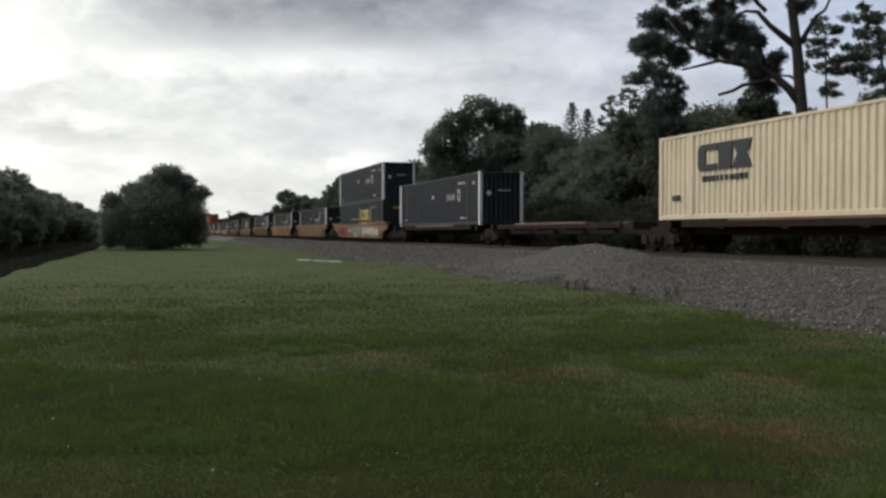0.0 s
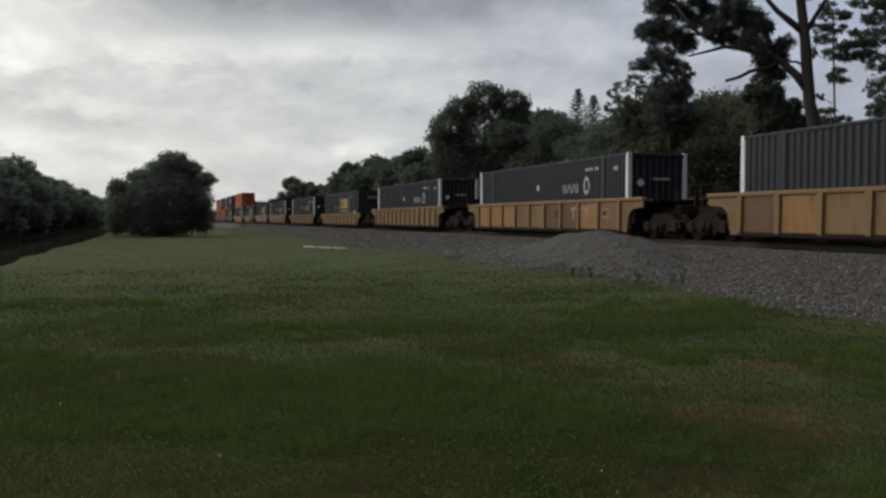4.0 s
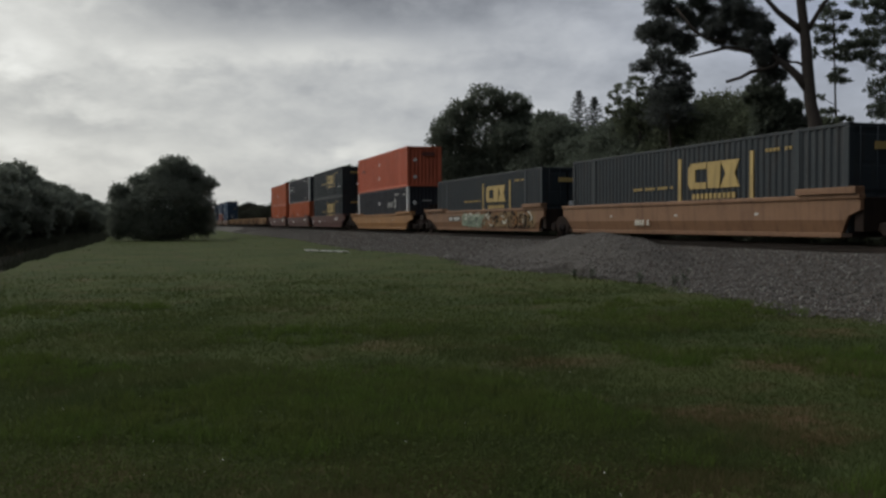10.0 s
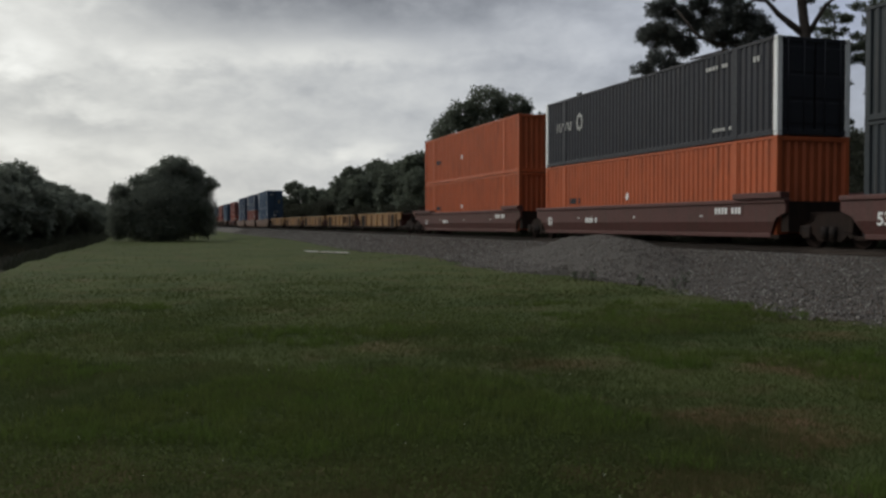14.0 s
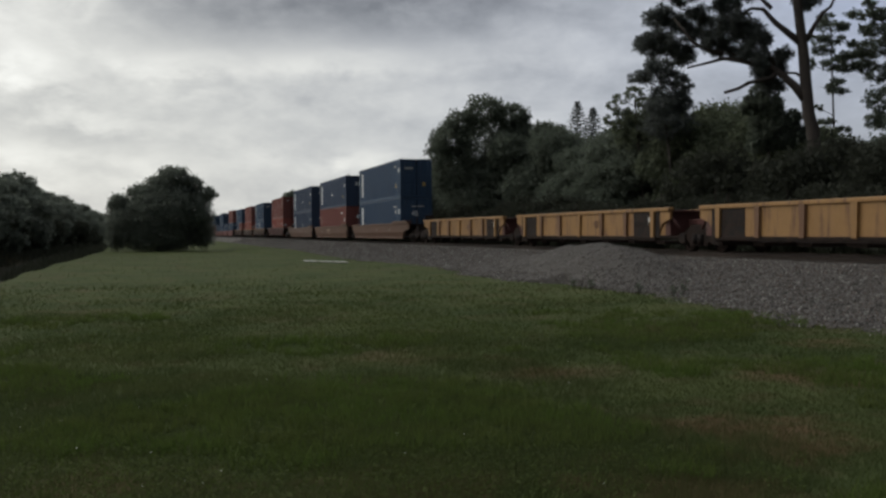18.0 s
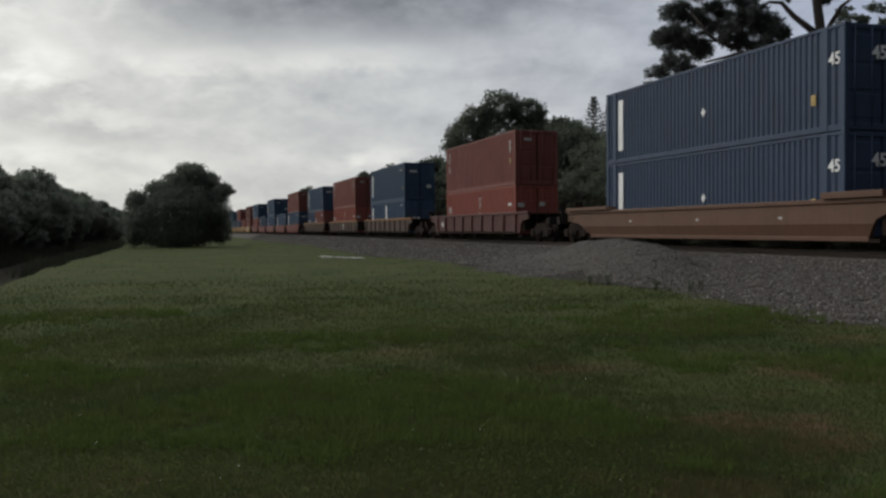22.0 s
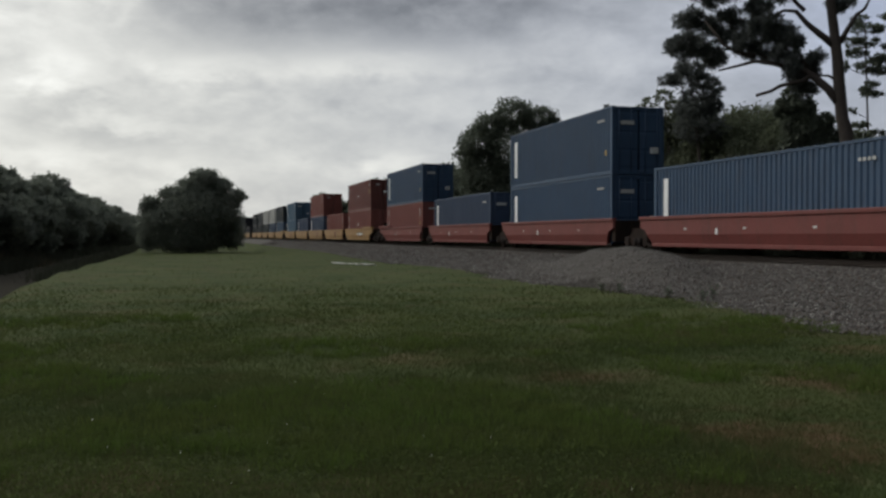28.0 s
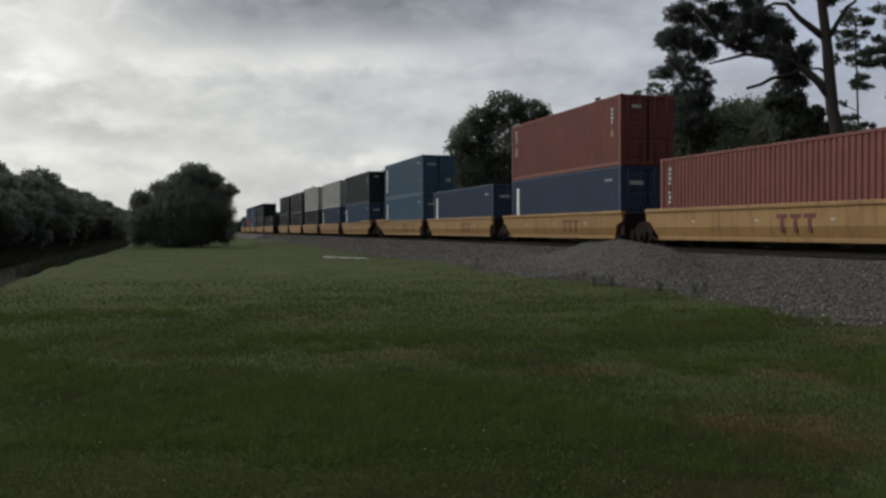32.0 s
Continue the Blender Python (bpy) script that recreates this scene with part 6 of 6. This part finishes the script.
def blade_mesh(name, x, y, h, w, lean, rng, mat):
    """Three-cornered blades at the given places."""
    n = len(x)
    t = rng.uniform(0, math.tau, n)
    off = rng.normal(0, 1, (n, 2)) * (lean * h)[:, None]
    z = ground_z(x, y)
    dx, dy = np.cos(t) * w, np.sin(t) * w
    v = np.stack([np.stack([x - dx, y - dy, z - 0.01], 1), np.stack([x + dx, y + dy, z - 0.01], 1), np.stack([x + off[:, 0], y + off[:, 1], z + h], 1)], 1).reshape(-1, 3)
    return raw_mesh(name, v, np.arange(3 * n).reshape(n, 3), mat)


def lawn_places(rng, n, near, far, lo, hi):
    r = near * np.exp(rng.uniform(0, 1, n) * math.log(far / near))
    a = np.radians(rng.uniform(lo, hi, n))
    x, y = r * np.sin(a), r * np.cos(a)
    keep = (x < gravel_edge(y) + rng.normal(0, 0.45, n)) & (x > -4.6 - 0.0143 * y)
    return x[keep], y[keep], r[keep]


def scatter_grass():
    """Short blades by the ten thousand, laid flatter with distance; longer tufts where the lawn is rank."""
    rng = np.random.default_rng(3)
    places = [lawn_places(rng, 520000, 4.3, 105, -12, 48), lawn_places(rng, 120000, 0.6, 40, 0, 360)]
    x, y, r = (np.concatenate(q) for q in zip(*places))
    keep = rng.random(len(x)) > 0.97 * smooth(9, 36, r)
    x, y, r = x[keep], y[keep], r[keep]
    n = len(x)
    rank = smooth(0.42, 0.66, patchy(x, y, 1.9, 11))
    h = (0.020 + 0.045 * rank * rng.uniform(0.2, 1.0, n) + 0.018 * rng.uniform(0, 1, n)) * (1 + r * 0.006)
    w = 0.0032 * (0.6 + np.minimum(r, 45) / 7.0)
    me = blade_mesh("grass", x, y, h, w, 0.5, rng, "blade")
    tagged(new("grass", me), "short uneven grass blades across the lawn", "grass", kind="stuff")
    # rank tufts
    cx, cy, _ = lawn_places(rng, 5200, 4.3, 19, -12, 46)
    keep = patchy(cx, cy, 2.6, 23) > 0.53
    cx, cy = cx[keep], cy[keep]
    k = 26
    x, y = np.repeat(cx, k) + rng.normal(0, 0.06, len(cx) * k), np.repeat(cy, k) + rng.normal(0, 0.06, len(cx) * k)
    h = np.repeat(rng.uniform(0.05, 0.15, len(cx)), k) * rng.uniform(0.5, 1.1, len(x))
    me = blade_mesh("grass_tufts", x, y, h, 0.0045 + 0.00025 * np.hypot(x, y), 0.45, rng, "tuft")
    tagged(new("grass_tufts", me), "longer bright green tufts standing out of the lawn", "grass", kind="stuff")


def scatter_clover():
    """Low broad-leaved weeds in loose mats."""
    rng = np.random.default_rng(12)
    x, y, r = lawn_places(rng, 90000, 4.4, 18, -12, 40)
    keep = patchy(x, y, 2.2, 31) + rng.normal(0, 0.03, len(x)) > 0.56
    x, y, r = x[keep], y[keep], r[keep]
    c = np.stack([x, y, ground_z(x, y) + rng.uniform(0.03, 0.075, len(x))], 1)
    v, f = leaves(c, 0.0065 + 0.0006 * r, 0.7, 1.0, rng)
    tagged(new("clover", raw_mesh("clover", v, f, "clover")), "mats of low broad-leaved clover in the lawn", "weeds", kind="stuff")


def scatter_flowers():
    rng = np.random.default_rng(8)
    n = 60
    r = 5 * np.exp(rng.uniform(0, 1, n) * math.log(18 / 5))
    a = np.radians(rng.uniform(-8, 30, n))
    c = np.stack([r * np.sin(a), r * np.cos(a), 0.07 + rng.uniform(0, 0.05, n)], 1)
    v, f = leaves(c, 0.0062, 0.8, 1.5, rng)
    tagged(new("lawn_flowers", raw_mesh("lawn_flowers", v, f, "petal")), "tiny white flowers scattered in the lawn", "flowers", kind="stuff")


def scatter_stones():
    rng = np.random.default_rng(4)
    octa = np.array([(1, 0, 0), (0, 1, 0), (-1, 0, 0), (0, -1, 0), (0, 0, 1), (0, 0, -1)], float)
    tri = np.array([(0, 1, 4), (1, 2, 4), (2, 3, 4), (3, 0, 4), (1, 0, 5), (2, 1, 5), (3, 2, 5), (0, 3, 5)])
    n = 105000
    y = 8.5 * np.exp(rng.uniform(0, 1, n) * math.log(170 / 8.5))
    x = rng.uniform(9.8, 17.6, n)
    keep = x > gravel_edge(y) - np.abs(rng.normal(0, 0.25, n))
    x, y = x[keep], y[keep]
    n = len(x)
    heap = np.exp(-(((x - 14.0) / 1.9) ** 2 + ((y - 29.5) / 6.0) ** 2))
    s = rng.uniform(0.012, 0.031, n) * (1 + np.minimum(y, 90) * 0.010) * np.where(rng.random(n) < 0.06, 1.5, 1.0) * (1 - 0.5 * heap)
    sc = s[:, None, None] * rng.uniform(0.6, 1.3, (n, 6, 3))
    v = octa[None] * sc
    t = rng.uniform(0, math.tau, n)
    c, q = np.cos(t), np.sin(t)
    vx, vy = v[..., 0] * c[:, None] - v[..., 1] * q[:, None], v[..., 0] * q[:, None] + v[..., 1] * c[:, None]
    e = rng.normal(0, 0.5, n)[:, None]
    vz, vx = v[..., 2] * np.cos(e) + vx * np.sin(e), vx * np.cos(e) - v[..., 2] * np.sin(e)
    z = np.maximum(bed_z(x, y), 0.0) + s * 0.25
    v = np.stack([vx + x[:, None], vy + y[:, None], vz + z[:, None]], -1)
    pick = rng.random(n)
    for lo, hi, mat, lab in ((0.0, 0.70, "stone", "loose grey crushed stones on the ballast slope"), (0.70, 0.85, "stone_pale", "pale crushed stones among the ballast"), (0.85, 1.0, "stone_rust", "brown crushed stones among the ballast")):
        w = v[(pick >= lo) & (pick < hi)]
        f = (np.arange(len(w))[:, None, None] * 6 + tri[None]).reshape(-1, 3)
        tagged(new("ballast_stones", raw_mesh("ballast_stones", w.reshape(-1, 3), f, mat)), lab, "gravel", kind="stuff")


def far_bank_reeds():
    rng = np.random.default_rng(6)
    n = 4000
    y = rng.uniform(45, 95, n)
    x = -12.9 - 0.0143 * y + rng.normal(0, 0.8, n) - 0.8 * np.sin(y * 0.2)
    z = np.maximum(ground_z(x, y), -0.95)
    h = rng.uniform(0.3, 0.9, n)
    w = 0.03
    t = rng.uniform(0, math.tau, n)
    dx, dy = np.cos(t) * w, np.sin(t) * w
    ln = rng.normal(0, 0.25, (n, 2))
    v = np.stack([np.stack([x - dx, y - dy, z - 0.05], 1), np.stack([x + dx, y + dy, z - 0.05], 1), np.stack([x + ln[:, 0], y + ln[:, 1], z + h], 1)], 1).reshape(-1, 3)
    tagged(new("reeds", raw_mesh("reeds", v, np.arange(3 * n).reshape(n, 3), "reed")), "dry brown reeds on the ditch's far bank", "reeds", kind="stuff")


def ditch_weeds():
    """Rank grass and rushes that fill both edges of the ditch."""
    rng = np.random.default_rng(16)
    n = 42000
    y = 18 * np.exp(rng.uniform(0, 1, n) * math.log(260 / 18))
    near = (rng.random(n) < 0.4) & (y > 55)
    x = np.where(near, -6.3 + rng.normal(0, 0.7, n), -12.2 + rng.normal(0, 1.0, n))
    keep = (x < -5.2) & (near | (x < -10.6))
    x, y = x[keep] - 0.0143 * y[keep], y[keep]
    n = len(x)
    z = np.maximum(ground_z(x, y), -1.0)
    h = rng.uniform(0.25, 0.85, n) * np.where(x > -7.5, 0.75, 1.3)
    w = 0.012 * (1 + y / 18)
    t = rng.uniform(0, math.tau, n)
    dx, dy = np.cos(t) * w, np.sin(t) * w
    ln = rng.normal(0, 0.22, (n, 2))
    v = np.stack([np.stack([x - dx, y - dy, z - 0.05], 1), np.stack([x + dx, y + dy, z - 0.05], 1), np.stack([x + ln[:, 0], y + ln[:, 1], z + h], 1)], 1).reshape(-1, 3)
    tagged(new("ditch_weeds", raw_mesh("ditch_weeds", v, np.arange(3 * n).reshape(n, 3), "leaf_shaded")), "rank dark weeds and rushes in the ditch", "weeds", kind="stuff")


ditch_weeds()
scatter_grass()
scatter_clover()
scatter_flowers()
scatter_stones()
far_bank_reeds()


# ---------------------------------------------------------------- what moves
def motions():
    # metres that the train has run by each time
    run = ((0, 0.0), (8, 165.8), (16, 331.5), (24, 497.3), (32, 663.1))
    for ob, y, z in MOVING:
        walk(ob, [(t, pose(TRACK_X, y - s, z)) for t, s in run])


motions()
